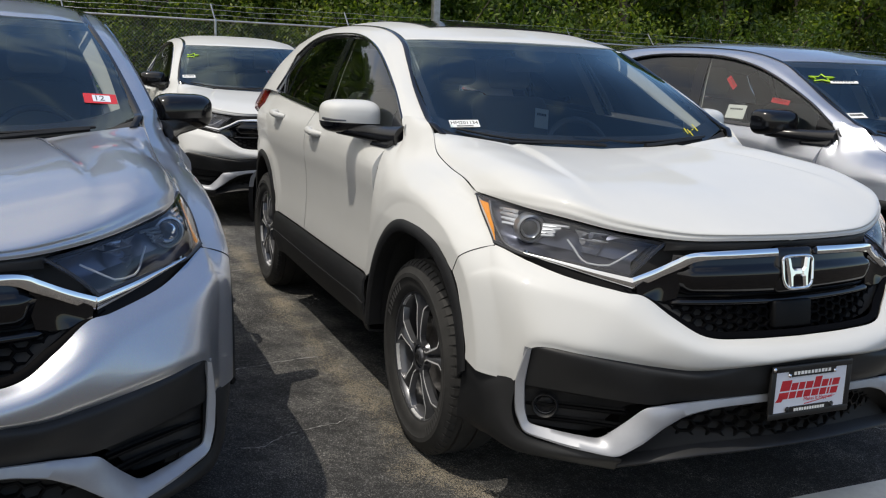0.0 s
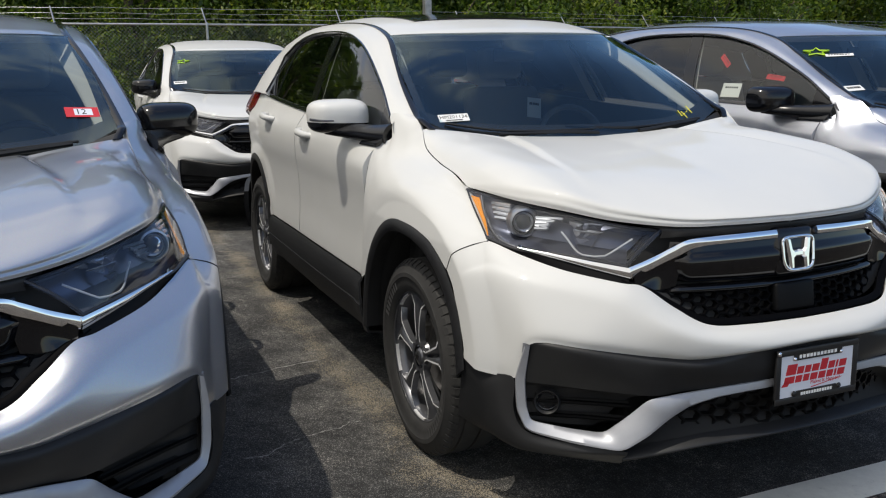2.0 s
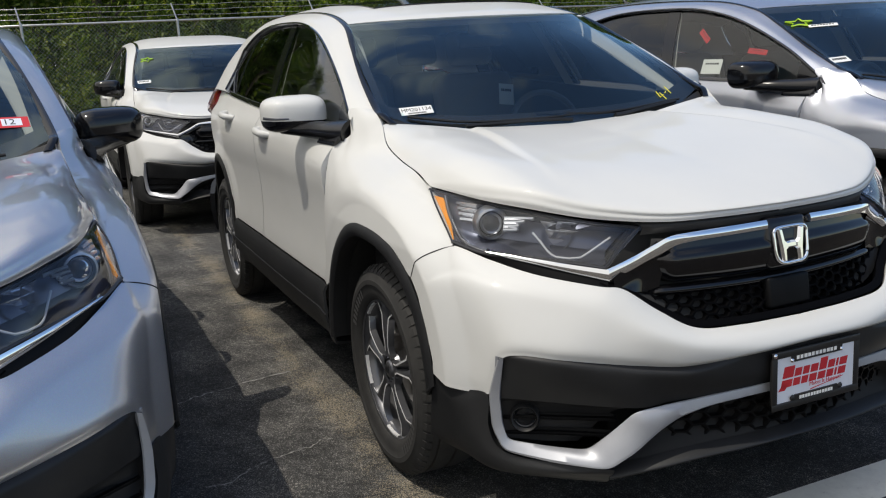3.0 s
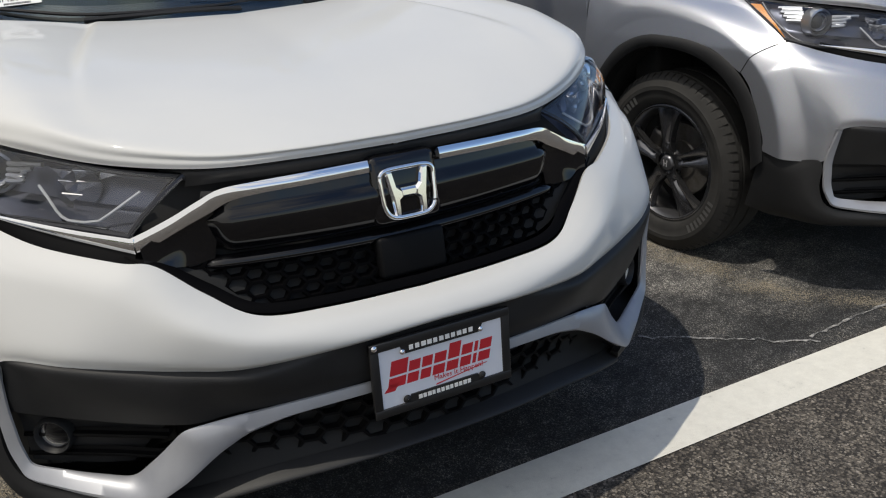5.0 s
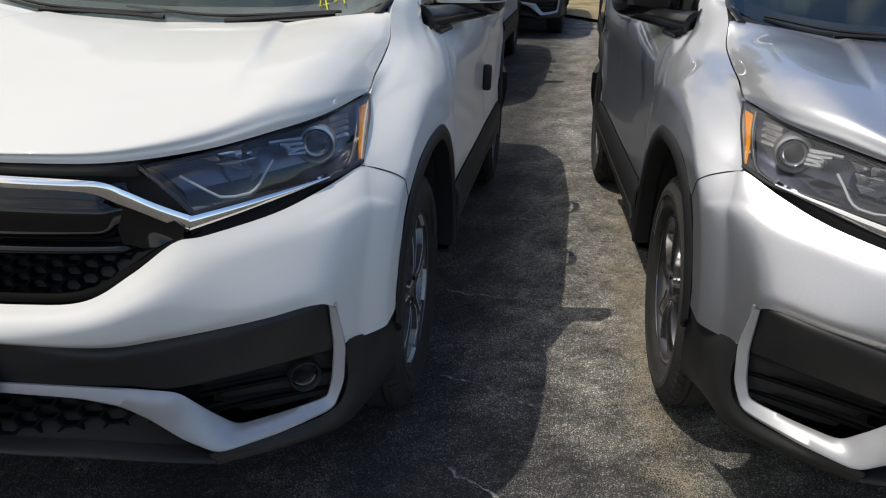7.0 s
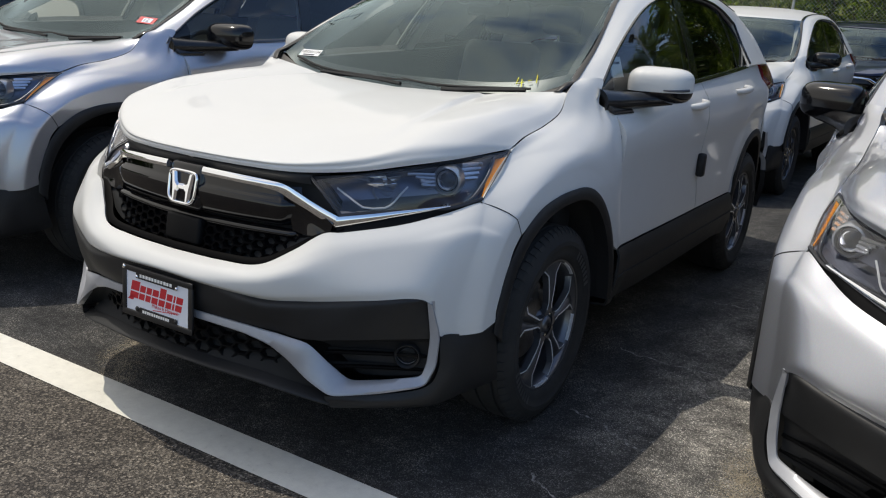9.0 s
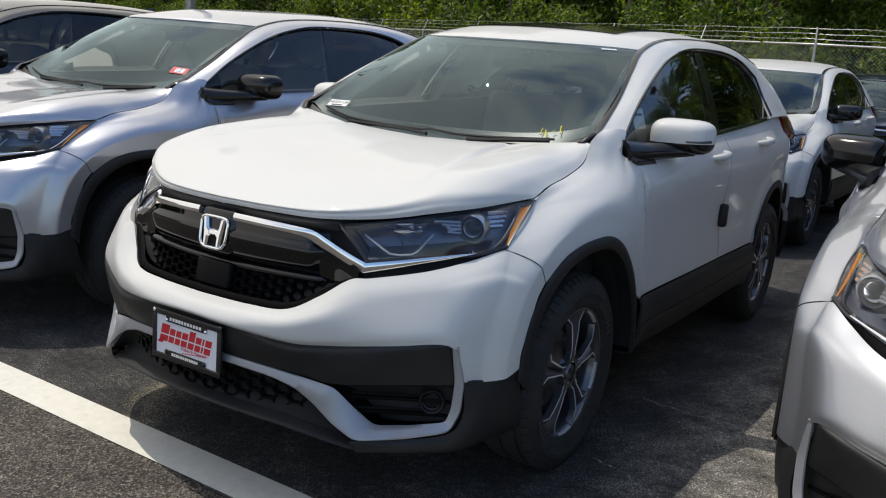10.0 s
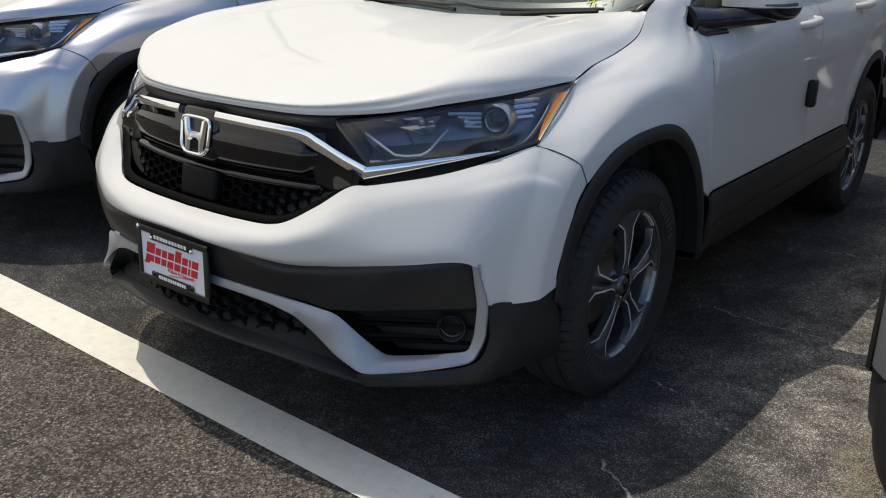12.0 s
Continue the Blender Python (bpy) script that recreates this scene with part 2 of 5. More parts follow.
def box(x0, x1, y0, y1, z0, z1, bevel=0.0, segs=2):
    bm = bmesh.new()
    bmesh.ops.create_cube(bm, size=1.0, matrix=Matrix.LocRotScale(((x0 + x1) / 2, (y0 + y1) / 2, (z0 + z1) / 2), None, (x1 - x0, y1 - y0, z1 - z0)))
    if bevel:
        bmesh.ops.bevel(bm, geom=bm.edges[:], offset=bevel, segments=segs, affect="EDGES", profile=0.5)
    return from_bm(bm)


def from_bm(bm):
    bm.verts.index_update()
    vf = np.array([v.co[:] for v in bm.verts]), [tuple(v.index for v in f.verts) for f in bm.faces]
    bm.free()
    return vf


def lathe(profile, n=48):
    """Turns (radius, x) pairs about the x axis."""
    pr = np.array(profile, float)
    a = np.linspace(0, 2 * math.pi, n, endpoint=False)
    v = np.stack([np.repeat(pr[:, 1][:, None], n, 1), pr[:, 0][:, None] * np.cos(a), pr[:, 0][:, None] * np.sin(a)], -1)
    ids = np.arange(len(pr) * n).reshape(len(pr), n)
    f = [(ids[j, i], ids[j, (i + 1) % n], ids[j + 1, (i + 1) % n], ids[j + 1, i]) for j in range(len(pr) - 1) for i in range(n)]
    return v.reshape(-1, 3), f


def tube(points, radius, n=8, closed=False):
    """A round bar along points; radius may vary along it."""
    p = np.asarray(points, float)
    r = np.broadcast_to(np.asarray(radius, float), (len(p),))
    t = np.gradient(p, axis=0)
    if closed:
        t = np.roll(p, -1, 0) - np.roll(p, 1, 0)
    t /= np.linalg.norm(t, axis=1, keepdims=True) + 1e-9
    up = np.where(np.abs(t[:, 2:3]) > 0.95, np.array([[1.0, 0, 0]]), np.array([[0, 0, 1.0]]))
    a = np.cross(t, up)
    a /= np.linalg.norm(a, axis=1, keepdims=True)
    b = np.cross(a, t)
    w = np.linspace(0, 2 * math.pi, n, endpoint=False)
    v = p[:, None] + r[:, None, None] * (a[:, None] * np.cos(w)[:, None] + b[:, None] * np.sin(w)[:, None])
    ids = np.arange(len(p) * n).reshape(len(p), n)
    rows = range(len(p)) if closed else range(len(p) - 1)
    f = [(ids[j, i], ids[j, (i + 1) % n], ids[(j + 1) % len(p), (i + 1) % n], ids[(j + 1) % len(p), i]) for j in rows for i in range(n)]
    if not closed:
        f += [tuple(ids[0, ::-1]), tuple(ids[-1])]
    return v.reshape(-1, 3), f


def band(path_a, path_b, n, depth, away=(0, 2.3, 0.7), dome=0.0):
    """A strip between two edge curves, domed across and with thickness."""
    a, b = cr(path_a, n), cr(path_b, n)
    m = (a + b) / 2
    p = np.stack([a, a * 0.75 + b * 0.25, m, a * 0.25 + b * 0.75, b])
    nn = normals(p)
    s = 1 if ((p - np.array(away)) * nn).sum() > 0 else -1
    p = p + s * nn * (dome * np.array([0, 0.75, 1, 0.75, 0]))[:, None, None]
    return sheet(p, depth, away)


def slab(outline, y0, y1):
    """An outline in x and z, extruded from y0 to y1."""
    o = np.asarray(outline, float)
    k = len(o)
    v = np.concatenate([np.c_[o[:, 0], np.full(k, y0), o[:, 1]], np.c_[o[:, 0], np.full(k, y1), o[:, 1]]])
    f = [tuple(range(k)), tuple(range(2 * k - 1, k - 1, -1))] + [(i, k + i, k + (i + 1) % k, (i + 1) % k) for i in range(k)]
    return v, f


def lettering(name, text, size, mat, parent, m, label="", depth=0.001):
    """Words in the built-in font, as a mesh; m: their pose."""
    cu = bpy.data.curves.new(name, "FONT")
    cu.body, cu.size, cu.extrude = text, size, depth
    cu.align_x, cu.align_y, cu.resolution_u = "CENTER", "CENTER", 2
    tmp = new(name, cu)
    me = bpy.data.meshes.new_from_object(tmp)
    bpy.data.objects.remove(tmp)
    bpy.data.curves.remove(cu)
    me.materials.clear()
    me.materials.append(mat)
    ob = new(name, me)
    ob.parent = parent
    ob.matrix_local = m
    return tagged(ob, label)


def slab_z(outline, z0, z1):
    """An outline in x and y, extruded from z0 to z1."""
    v, f = slab(outline, z0, z1)
    return v[:, [0, 2, 1]], [tuple(reversed(g)) for g in f]


def chamfered(vf, face, inset, rise):
    """The same solid with one face inset and raised, which leaves a sloped edge."""
    bm = bmesh.new()
    vs = [bm.verts.new(v) for v in vf[0]]
    fs = [bm.faces.new([vs[int(i)] for i in f]) for f in vf[1]]
    bmesh.ops.recalc_face_normals(bm, faces=fs)
    bmesh.ops.inset_region(bm, faces=[fs[face]], thickness=inset, depth=rise)
    return from_bm(bm)


# ---------- the compact SUV: x to its left, nose towards -y, front axle at AXLE ----------
AXLE, REAR_AXLE, TYRE_R, HUB_Z = 1.03, 3.69, 0.366, 0.36
half_width = curve1([0.4, 0.55, 0.7, 1.0, 1.5, 2.5, 3.6, 4.1, 4.45, 4.66], [0.886, 0.906, 0.916, 0.926, 0.926, 0.930, 0.916, 0.858, 0.775, 0.690])
section = curve1([0.28, 0.42, 0.58, 0.74, 0.88, 0.98, 1.05, 1.11, 1.17, 1.22, 1.36, 1.50, 1.58],
                 [-0.025, -0.006, -0.006, -0.016, -0.012, -0.001, -0.002, -0.016, -0.055, -0.082, -0.150, -0.232, -0.290])
belt = curve1([1.2, 1.4, 2.5, 3.4, 3.8], [1.155, 1.160, 1.195, 1.235, 1.250])


def arch(c, front, rear, b, nf=2.8, nr=2.05, start=0.02):
    """Points (y, z) of a wheel arch round the axle at c, from the front foot over to the rear foot."""
    w = np.linspace(math.pi - start, 0.03, 44)
    cy, sz = np.cos(w), np.sin(w)
    n = np.where(cy < 0, nf, nr)
    a = np.where(cy < 0, front, rear)
    return np.c_[c + a * np.sign(cy) * np.abs(cy) ** (2 / n), HUB_Z + b * np.sign(sz) * np.abs(sz) ** (2 / n)]


def arch_z(y, c, a, b):
    return HUB_Z + b * np.clip(1 - np.abs((y - c) / a) ** 2.05, 0, 1) ** (1 / 2.05)


def smooth_step(t):
    t = np.clip(t, 0, 1)
    return t * t * (3 - 2 * t)


ARCHES = ((AXLE, .508, .440, .520), (REAR_AXLE, .500, .490, .515))


def flared(p, arches=ARCHES):
    """A panel drawn out to the flat upright band that runs round each wheel arch and ends in a crease."""
    p = p.copy()
    for c, front, rear, b in arches:
        dy, dz = p[..., 1] - c, np.clip(p[..., 2] - HUB_Z, 0, None)
        rho_f = ((np.abs(dy) / front) ** 2.8 + (dz / b) ** 2.8) ** (1 / 2.8)
        rho_r = ((np.abs(dy) / rear) ** 2.05 + (dz / b) ** 2.05) ** (1 / 2.05)
        q = (np.where(dy < 0, rho_f, rho_r) - 1) * b
        near = np.clip(1 - (q - .062) / .070, 0, 1) ** 1.3
        band_x = half_width(p[..., 1]) + (.006 if c == AXLE else -.003) - .13 * np.clip(p[..., 2] - .86, 0, None)
        p[..., 0] += (band_x - p[..., 0]) * near
    return p


def on_side(yz, out=0.0):
    yz = np.asarray(yz, float)
    tuck = np.clip((yz[..., 1] - 1.01) / 0.14, 0, 1) * np.clip((2.0 - yz[..., 0]) / 0.55, 0, 1)
    x = half_width(yz[..., 0]) + section(yz[..., 1]) - 0.060 * tuck * tuck * (3 - 2 * tuck)
    return flared(np.stack([x, yz[..., 0], yz[..., 1]], -1)) + np.array((1, 0, 0)) * np.expand_dims(np.broadcast_to(out, x.shape), -1)


def side_loft(low, high, nu, nv, out=0.0):
    a, b = cr(low, nu), cr(high, nu)
    t = np.linspace(0, 1, nv)[:, None, None]
    return on_side(a * (1 - t) + b * t, out)


HOOD = [
    [(0, .125, .950), (.2, .142, .950), (.37, .192, .949), (.53, .283, .964), (.655, .390, .990), (.740, .532, 1.008), (.787, .764, 1.022)],
    [(0, .126, .963), (.2, .143, .963), (.37, .194, .963), (.532, .286, .982), (.658, .396, 1.014), (.742, .542, 1.024), (.787, .776, 1.026)],
    [(0, .150, .981), (.2, .167, .982), (.366, .218, .987), (.524, .314, 1.014), (.646, .432, 1.052), (.735, .570, 1.054), (.786, .802, 1.034)],
    [(0, .400, 1.042), (.25, .420, 1.051), (.42, .470, 1.064), (.560, .556, 1.090), (.666, .650, 1.106), (.738, .755, 1.088), (.779, .882, 1.053)],
    [(0, .800, 1.094), (.3, .805, 1.107), (.47, .835, 1.124), (.590, .885, 1.136), (.676, .945, 1.132), (.733, .995, 1.106), (.765, 1.050, 1.074)],
    [(0, 1.080, 1.118), (.3, 1.085, 1.129), (.48, 1.102, 1.145), (.595, 1.125, 1.150), (.675, 1.152, 1.145), (.728, 1.175, 1.130), (.755, 1.195, 1.112)],
    [(0, 1.225, 1.122), (.3, 1.230, 1.133), (.49, 1.243, 1.151), (.605, 1.259, 1.164), (.675, 1.273, 1.172), (.718, 1.278, 1.176), (.738, 1.276, 1.174)],
]
# bumper skin: upper edge, bulge, lower edge, from the middle out to the wheel arch
SKIN_TOP = [(0, .052, .664), (.2, .057, .668), (.34, .076, .679), (.425, .128, .728), (.50, .176, .786), (.56, .206, .797),
            (.68, .314, .823), (.76, .430, .853), (.824, .531, .885), (.850, .565, .870), (.884, .604, .838), (.912, .640, .782)]
SKIN_MID = [(0, -.012, .632), (.2, -.003, .632), (.36, .028, .640), (.465, .072, .672), (.55, .130, .705), (.63, .190, .728),
            (.735, .286, .755), (.802, .364, .776), (.848, .438, .782), (.876, .494, .768), (.894, .542, .742), (.907, .585, .700)]
SKIN_LOW = [(0, -.006, .607), (.2, .004, .600), (.38, .050, .587), (.49, .096, .594), (.59, .142, .606), (.69, .196, .619),
            (.770, .262, .627), (.804, .302, .612), (.817, .328, .560), (.826, .347, .500), (.872, .448, .498), (.904, .531, .518)]
TRIM_IN = [(0, .008, .506), (.18, .020, .503), (.32, .052, .492), (.42, .085, .478), (.512, .112, .464), (.555, .150, .406), (.610, .192, .346),
           (.700, .256, .354), (.788, .316, .370), (.798, .324, .420), (.803, .325, .500), (.799, .303, .615)]
TRIM_OUT = [(0, .004, .481), (.18, .016, .478), (.32, .045, .464), (.40, .068, .440), (.458, .079, .408), (.525, .092, .358), (.592, .119, .314),
            (.700, .212, .322), (.806, .309, .342), (.826, .336, .405), (.830, .340, .505), (.814, .310, .609)]
LIP = [(0, .004, .338), (.18, .014, .335), (.34, .044, .326), (.44, .072, .312), (.52, .108, .294), (.575, .140, .280)]
# lamp opening: upper and lower edge, from the inner tip outwards
LAMP_UP = [(.406, .220, .934), (.522, .286, .953), (.634, .382, .979), (.724, .516, 1.000), (.790, .757, 1.016)]
LAMP_LOW = [(.526, .214, .837), (.602, .280, .850), (.684, .361, .859), (.765, .443, .868), (.824, .537, .892)]
# edge of windscreen and roof, and the upper edge of the side windows
ROOF_EDGE = [(.735, 1.380, 1.225), (.700, 1.605, 1.330), (.650, 1.838, 1.450), (.604, 2.060, 1.544), (.585, 2.400, 1.606), (.578, 3.000, 1.630), (.585, 3.500, 1.612), (.600, 3.980, 1.540)]
GLASS_EDGE = [(.798, 1.464, 1.220), (.758, 1.674, 1.337), (.708, 1.988, 1.468), (.678, 2.240, 1.539), (.664, 2.530, 1.580), (.662, 3.030, 1.586), (.674, 3.360, 1.550), (.706, 3.600, 1.470)]
HEADER = [(0, 1.760, 1.548), (.2, 1.780, 1.548), (.4, 1.860, 1.547), (.53, 1.960, 1.546), (.602, 2.050, 1.545)]


def lifted(p, d, away=(0, 2.3, 0.7)):
    n = normals(np.asarray(p, float))
    s = 1 if ((p - np.array(away)) * n).sum() > 0 else -1
    return p + s * d * n


def car_body(car, paint_mat, roof_mat):
    top = eased(patch(HOOD, 110, 80), 60)
    # crease from the screen's foot forward, fading out
    crest = curve1([.33, .5, .7, 1.05, 1.26], [.550, .525, .500, .425, .385])(top[..., 1])
    strong = smooth_step((top[..., 1] - .36) / .60) * np.clip((1.262 - top[..., 1]) / .05, 0, 1)
    off = top[..., 0] - crest
    step = smooth_step((off + .006) / .034)
    top[..., 2] -= .015 * strong * step * np.clip(1 - (off - .03) / .22, 0, 1) ** 1.6
    part("hood", sheet(whole(top), 0.02), paint_mat, car)
    # the painted skin turns out into a narrow shoulder just above the cladding
    mid_edge, low_edge = np.array(SKIN_MID), np.array(SKIN_LOW)
    shoulder = low_edge * .74 + mid_edge * .26 + (0, -.010, .004)
    skin = flared(patch([SKIN_TOP, np.array(SKIN_TOP) * .45 + mid_edge * .55 + (0, -.006, .004), mid_edge, shoulder, low_edge + (0, .002, 0)], 110, 36), ARCHES[:1])
    part("front_bumper", sheet(whole(skin), 0.02), paint_mat, car)
    hinge = on_side([(1.446, 1.090), (1.460, .920), (1.487, .566)])
    fender = [
        [(.793, .768, 1.019), (.7825, .882, 1.050), (.7685, 1.050, 1.072), (.7585, 1.195, 1.110), (.743, 1.270, 1.171), (.742, 1.315, 1.205), (.735, 1.379, 1.224)],
        [(.798, .708, .991), (.802, .915, 1.038), (.796, 1.082, 1.066), (.789, 1.220, 1.096), (.782, 1.292, 1.142), (.777, 1.345, 1.184), (.774, 1.420, 1.230)],
        [(.808, .632, .952), (.836, .900, 1.017), (.840, 1.078, 1.046), (.832, 1.222, 1.070), (.818, 1.310, 1.104), (.807, 1.371, 1.150), (.802, 1.463, 1.219)],
        [(.826, .536, .889), (.882, .860, .973), (.894, 1.060, 1.005), (.887, 1.220, 1.025), (.870, 1.325, 1.055), (.845, 1.378, 1.095), (.818, 1.402, 1.140)],
        [(.850, .568, .869), (.906, .835, .935), (.919, 1.045, .965), (.919, 1.220, .975), (.911, 1.335, .992), (.893, 1.400, 1.030)],
        [(.884, .606, .837), (.919, .812, .897), (.932, 1.030, .920), (.934, 1.220, .905), (.932, 1.340, .880), (.926, 1.410, .890)],
        [(.913, .642, .780), (.932, .790, .856), (.942, 1.020, .874), (.944, 1.220, .834), (.941, 1.345, .731), (.940, 1.420, .612)],
    ]
    fender = fender[:4] + [[*row, tuple(h)] for row, h in zip(fender[4:], hinge)]
    both("hood_gasket", tube(cr(np.array(fender[0][:5]) + (-.003, 0, -.012), 40), .0045, 6), DARK, car)
    both("fender", sheet(flared(eased(patch(fender, 72, 72), 18, False), ARCHES[:1]), 0.02), paint_mat, car)
    seam = np.array(SKIN_TOP[8:]) + (.001, 0, 0)
    both("panel_gap", tube(flared(cr(seam, 20), ARCHES[:1]), .0018, 6), DARK, car)
    cut = curve1([0.55, 0.65, 0.92, 1.09, 1.17], [1.491, 1.487, 1.464, 1.450, 1.440])
    back = curve1([0.55, 0.70, 0.85, 1.00, 1.25], [3.140, 3.195, 3.350, 3.440, 3.440])
    for name, y0, y1 in (("front_door", cut, lambda z: 2.545 + 0 * z), ("rear_door", lambda z: 2.553 + 0 * z, back)):
        u, v = np.meshgrid(np.linspace(0, 1, 48), np.linspace(0, 1, 36))
        z = 0.572 + v * 0.59
        y = y0(z) * (1 - u) + y1(z) * u
        z = 0.572 + v * (belt(y) - 0.572)
        y = y0(z) * (1 - u) + y1(z) * u
        for d in both(name, sheet(on_side(np.stack([y, z], -1)), 0.02), paint_mat, car):
            s = 1 if d.data.vertices[0].co.x > 0 else -1
            hy, hz = (2.36, 1.094) if name == "front_door" else (3.17, 1.130)
            grip = cr([(.908, hy - .10, hz - .010), (.944, hy - .065, hz - .004), (.950, hy, hz), (.944, hy + .065, hz + .004), (.908, hy + .10, hz + .008)], 18)
            rad = 0.013 + 0.005 * np.sin(np.linspace(0, math.pi, 18))
            h = tube(grip, rad, 10)
            part("door_handle", h if s > 0 else flipped(h), paint_mat, d)
            cup = on_side(np.stack([hy + .055 * np.cos(np.linspace(0, 2 * math.pi, 17))[:, None] * np.linspace(0, 1, 5), hz - .010 + .030 * np.sin(np.linspace(0, 2 * math.pi, 17))[:, None] * np.linspace(0, 1, 5)], -1), 0.002)
            cup = sheet(cup, 0.0)
            part("handle_recess", cup if s > 0 else flipped(cup), PLASTIC if paint_mat is BLACK else paint_mat, d)
    yy = np.linspace(3.150, 4.10, 9)
    low = [(y, arch_z(y, REAR_AXLE, 0.50, 0.51)) for y in yy if y > 3.19] + [(4.19, 0.56), (4.40, 0.60), (4.62, 0.62)]
    low = [(3.20, 0.56)] + low
    top = np.c_[cr([3.455, 3.70, 4.1, 4.58], len(low)), np.full(len(low), 1.0)]
    top[:, 1] = np.interp(top[:, 0], [3.4, 3.72, 4.2, 4.6], [1.238, 1.250, 1.240, 1.00])
    both("rear_quarter_panel", sheet(side_loft(low, top, 64, 40), 0.02), paint_mat, car)
    pillar = [[(.706, 3.602, 1.470), (.664, 3.800, 1.505), (.602, 3.985, 1.538)], [(.768, 3.596, 1.360), (.745, 3.900, 1.385), (.690, 4.210, 1.390)], [(.848, 3.555, 1.243), (.824, 3.980, 1.245), (.775, 4.350, 1.215)]]
    both("rear_pillar", sheet(patch(pillar, 14, 12), 0.015), paint_mat, car)
    rail_mid = (np.array(ROOF_EDGE) + np.array(GLASS_EDGE)) / 2 + np.array([.011, .003, .002]) * np.array([.25, .8, 1, 1, 1, 1, 1, 1])[:, None]
    both("roof_side_rail", sheet(patch([ROOF_EDGE, rail_mid, GLASS_EDGE], 60, 10), 0.02), paint_mat, car)
    edge = np.array([(.715, 1.270, 1.172), (.736, 1.315, 1.204)] + ROOF_EDGE)
    seal_in = edge + np.array([-.026, -.003, -.001])
    both("roof_ditch_moulding", band(edge + (0.002, 0, .004), seal_in + (0, 0, .004), 70, 0.014, dome=0.003), MIRROR_BLACK, car)
    roof = [
        [(0, 1.755, 1.552), (.2, 1.777, 1.552), (.38, 1.850, 1.551), (.51, 1.960, 1.550), (.580, 2.050, 1.547)],
        [(0, 1.85, 1.580), (.2, 1.87, 1.579), (.38, 1.94, 1.575), (.50, 2.05, 1.571), (.573, 2.13, 1.564)],
        [(0, 2.25, 1.640), (.2, 2.27, 1.639), (.38, 2.33, 1.634), (.49, 2.40, 1.624), (.562, 2.45, 1.612)],
        [(0, 2.90, 1.676), (.2, 2.90, 1.674), (.38, 2.92, 1.666), (.48, 2.95, 1.652), (.555, 3.00, 1.632)],
        [(0, 3.60, 1.662), (.2, 3.60, 1.660), (.38, 3.58, 1.650), (.48, 3.55, 1.634), (.562, 3.52, 1.612)],
        [(0, 4.28, 1.590), (.2, 4.27, 1.588), (.38, 4.22, 1.578), (.48, 4.12, 1.565), (.580, 3.98, 1.540)],
    ]
    part("roof", sheet(whole(patch(roof, 24, 40)), 0.02), roof_mat, car)
    # tail: painted gate, dark rear window, lamps, bumper
    gate = [
        [(0, 4.29, 1.584), (.3, 4.26, 1.576), (.5, 4.13, 1.552), (.602, 3.99, 1.528)],
        [(0, 4.46, 1.290), (.35, 4.43, 1.285), (.6, 4.31, 1.29), (.69, 4.24, 1.28)],
        [(0, 4.56, 1.080), (.35, 4.55, 1.075), (.65, 4.46, 1.06), (.755, 4.40, 1.05)],
        [(0, 4.62, .850), (.35, 4.61, .850), (.65, 4.55, .850), (.770, 4.52, .850)],
        [(0, 4.60, .640), (.35, 4.60, .640), (.65, 4.57, .640), (.760, 4.56, .640)],
    ]
    g = patch(gate, 20, 30)
    part("tailgate", sheet(whole(g), 0.02), paint_mat, car)
    part("rear_window", sheet(whole(lifted(g[3:14, :15], 0.004)), 0.003), PRIVACY, car, "dark privacy glass")
    lampt = side_loft([(3.95, 1.150), (4.08, 1.105), (4.26, 1.075)], [(3.99, 1.255), (4.10, 1.285), (4.24, 1.295)], 16, 10, 0.0)
    lampt[..., 0] += .052 * np.sin(np.pi * np.linspace(0, 1, 10))[:, None] ** .6 * np.linspace(.3, 1, 16) ** .7
    both("tail_lamp", sheet(lampt, 0.02), RED, car, "red tail lamp lens")
    rb = [[(0, 4.64, .65), (.4, 4.64, .65), (.7, 4.58, .65), (.83, 4.42, .62), (.905, 4.16, .57)],
          [(0, 4.69, .55), (.4, 4.68, .55), (.7, 4.61, .54), (.84, 4.43, .50), (.905, 4.17, .45)],
          [(0, 4.62, .32), (.4, 4.62, .32), (.7, 4.55, .32), (.81, 4.40, .32), (.88, 4.19, .32)]]
    part("rear_bumper", sheet(whole(patch(rb, 26, 12)), 0.03), PLASTIC, car, "black plastic rear bumper")
    # black cladding
    for c, fr, re, b in ((AXLE, 0.508, 0.440, 0.520), (REAR_AXLE, 0.500, 0.490, 0.515)):
        first = .13 if c == AXLE else .02
        outer, inner = arch(c, fr, re, b, start=first), arch(c, fr - .046, re - .044, b - 0.044, 2.55, 1.98, first * .8)
        rows = np.stack([on_side(outer, 0.003), on_side(outer * .8 + inner * .2, 0.010), on_side(outer * .3 + inner * .7, 0.012), on_side(inner, 0.004), on_side(inner, -0.05)])
        both("wheel_arch_moulding", sheet(rows, 0.01), PLASTIC, car, "black plastic wheel arch moulding")
        well = np.stack([on_side(inner, -0.045), on_side(inner, -0.28), on_side(inner, -0.42)])
        well[..., 0] = np.clip(well[..., 0], 0.50, 2)
        both("wheel_housing", sheet(well, 0.0, (0.7, c, 0.36)), DARK, car)
    sill_lo = [(1.46, .335), (2.0, .325), (2.6, .325), (3.21, .335)]
    sill_md = [(1.475, .455), (2.0, .452), (2.6, .452), (3.19, .46)]
    sill_hi = [(1.490, .566), (2.0, .566), (2.6, .566), (3.16, .566)]
    lowp, midp, hip = on_side(cr(sill_lo, 30), -.012), on_side(cr(sill_md, 30), .020), on_side(cr(sill_hi, 30), .004)
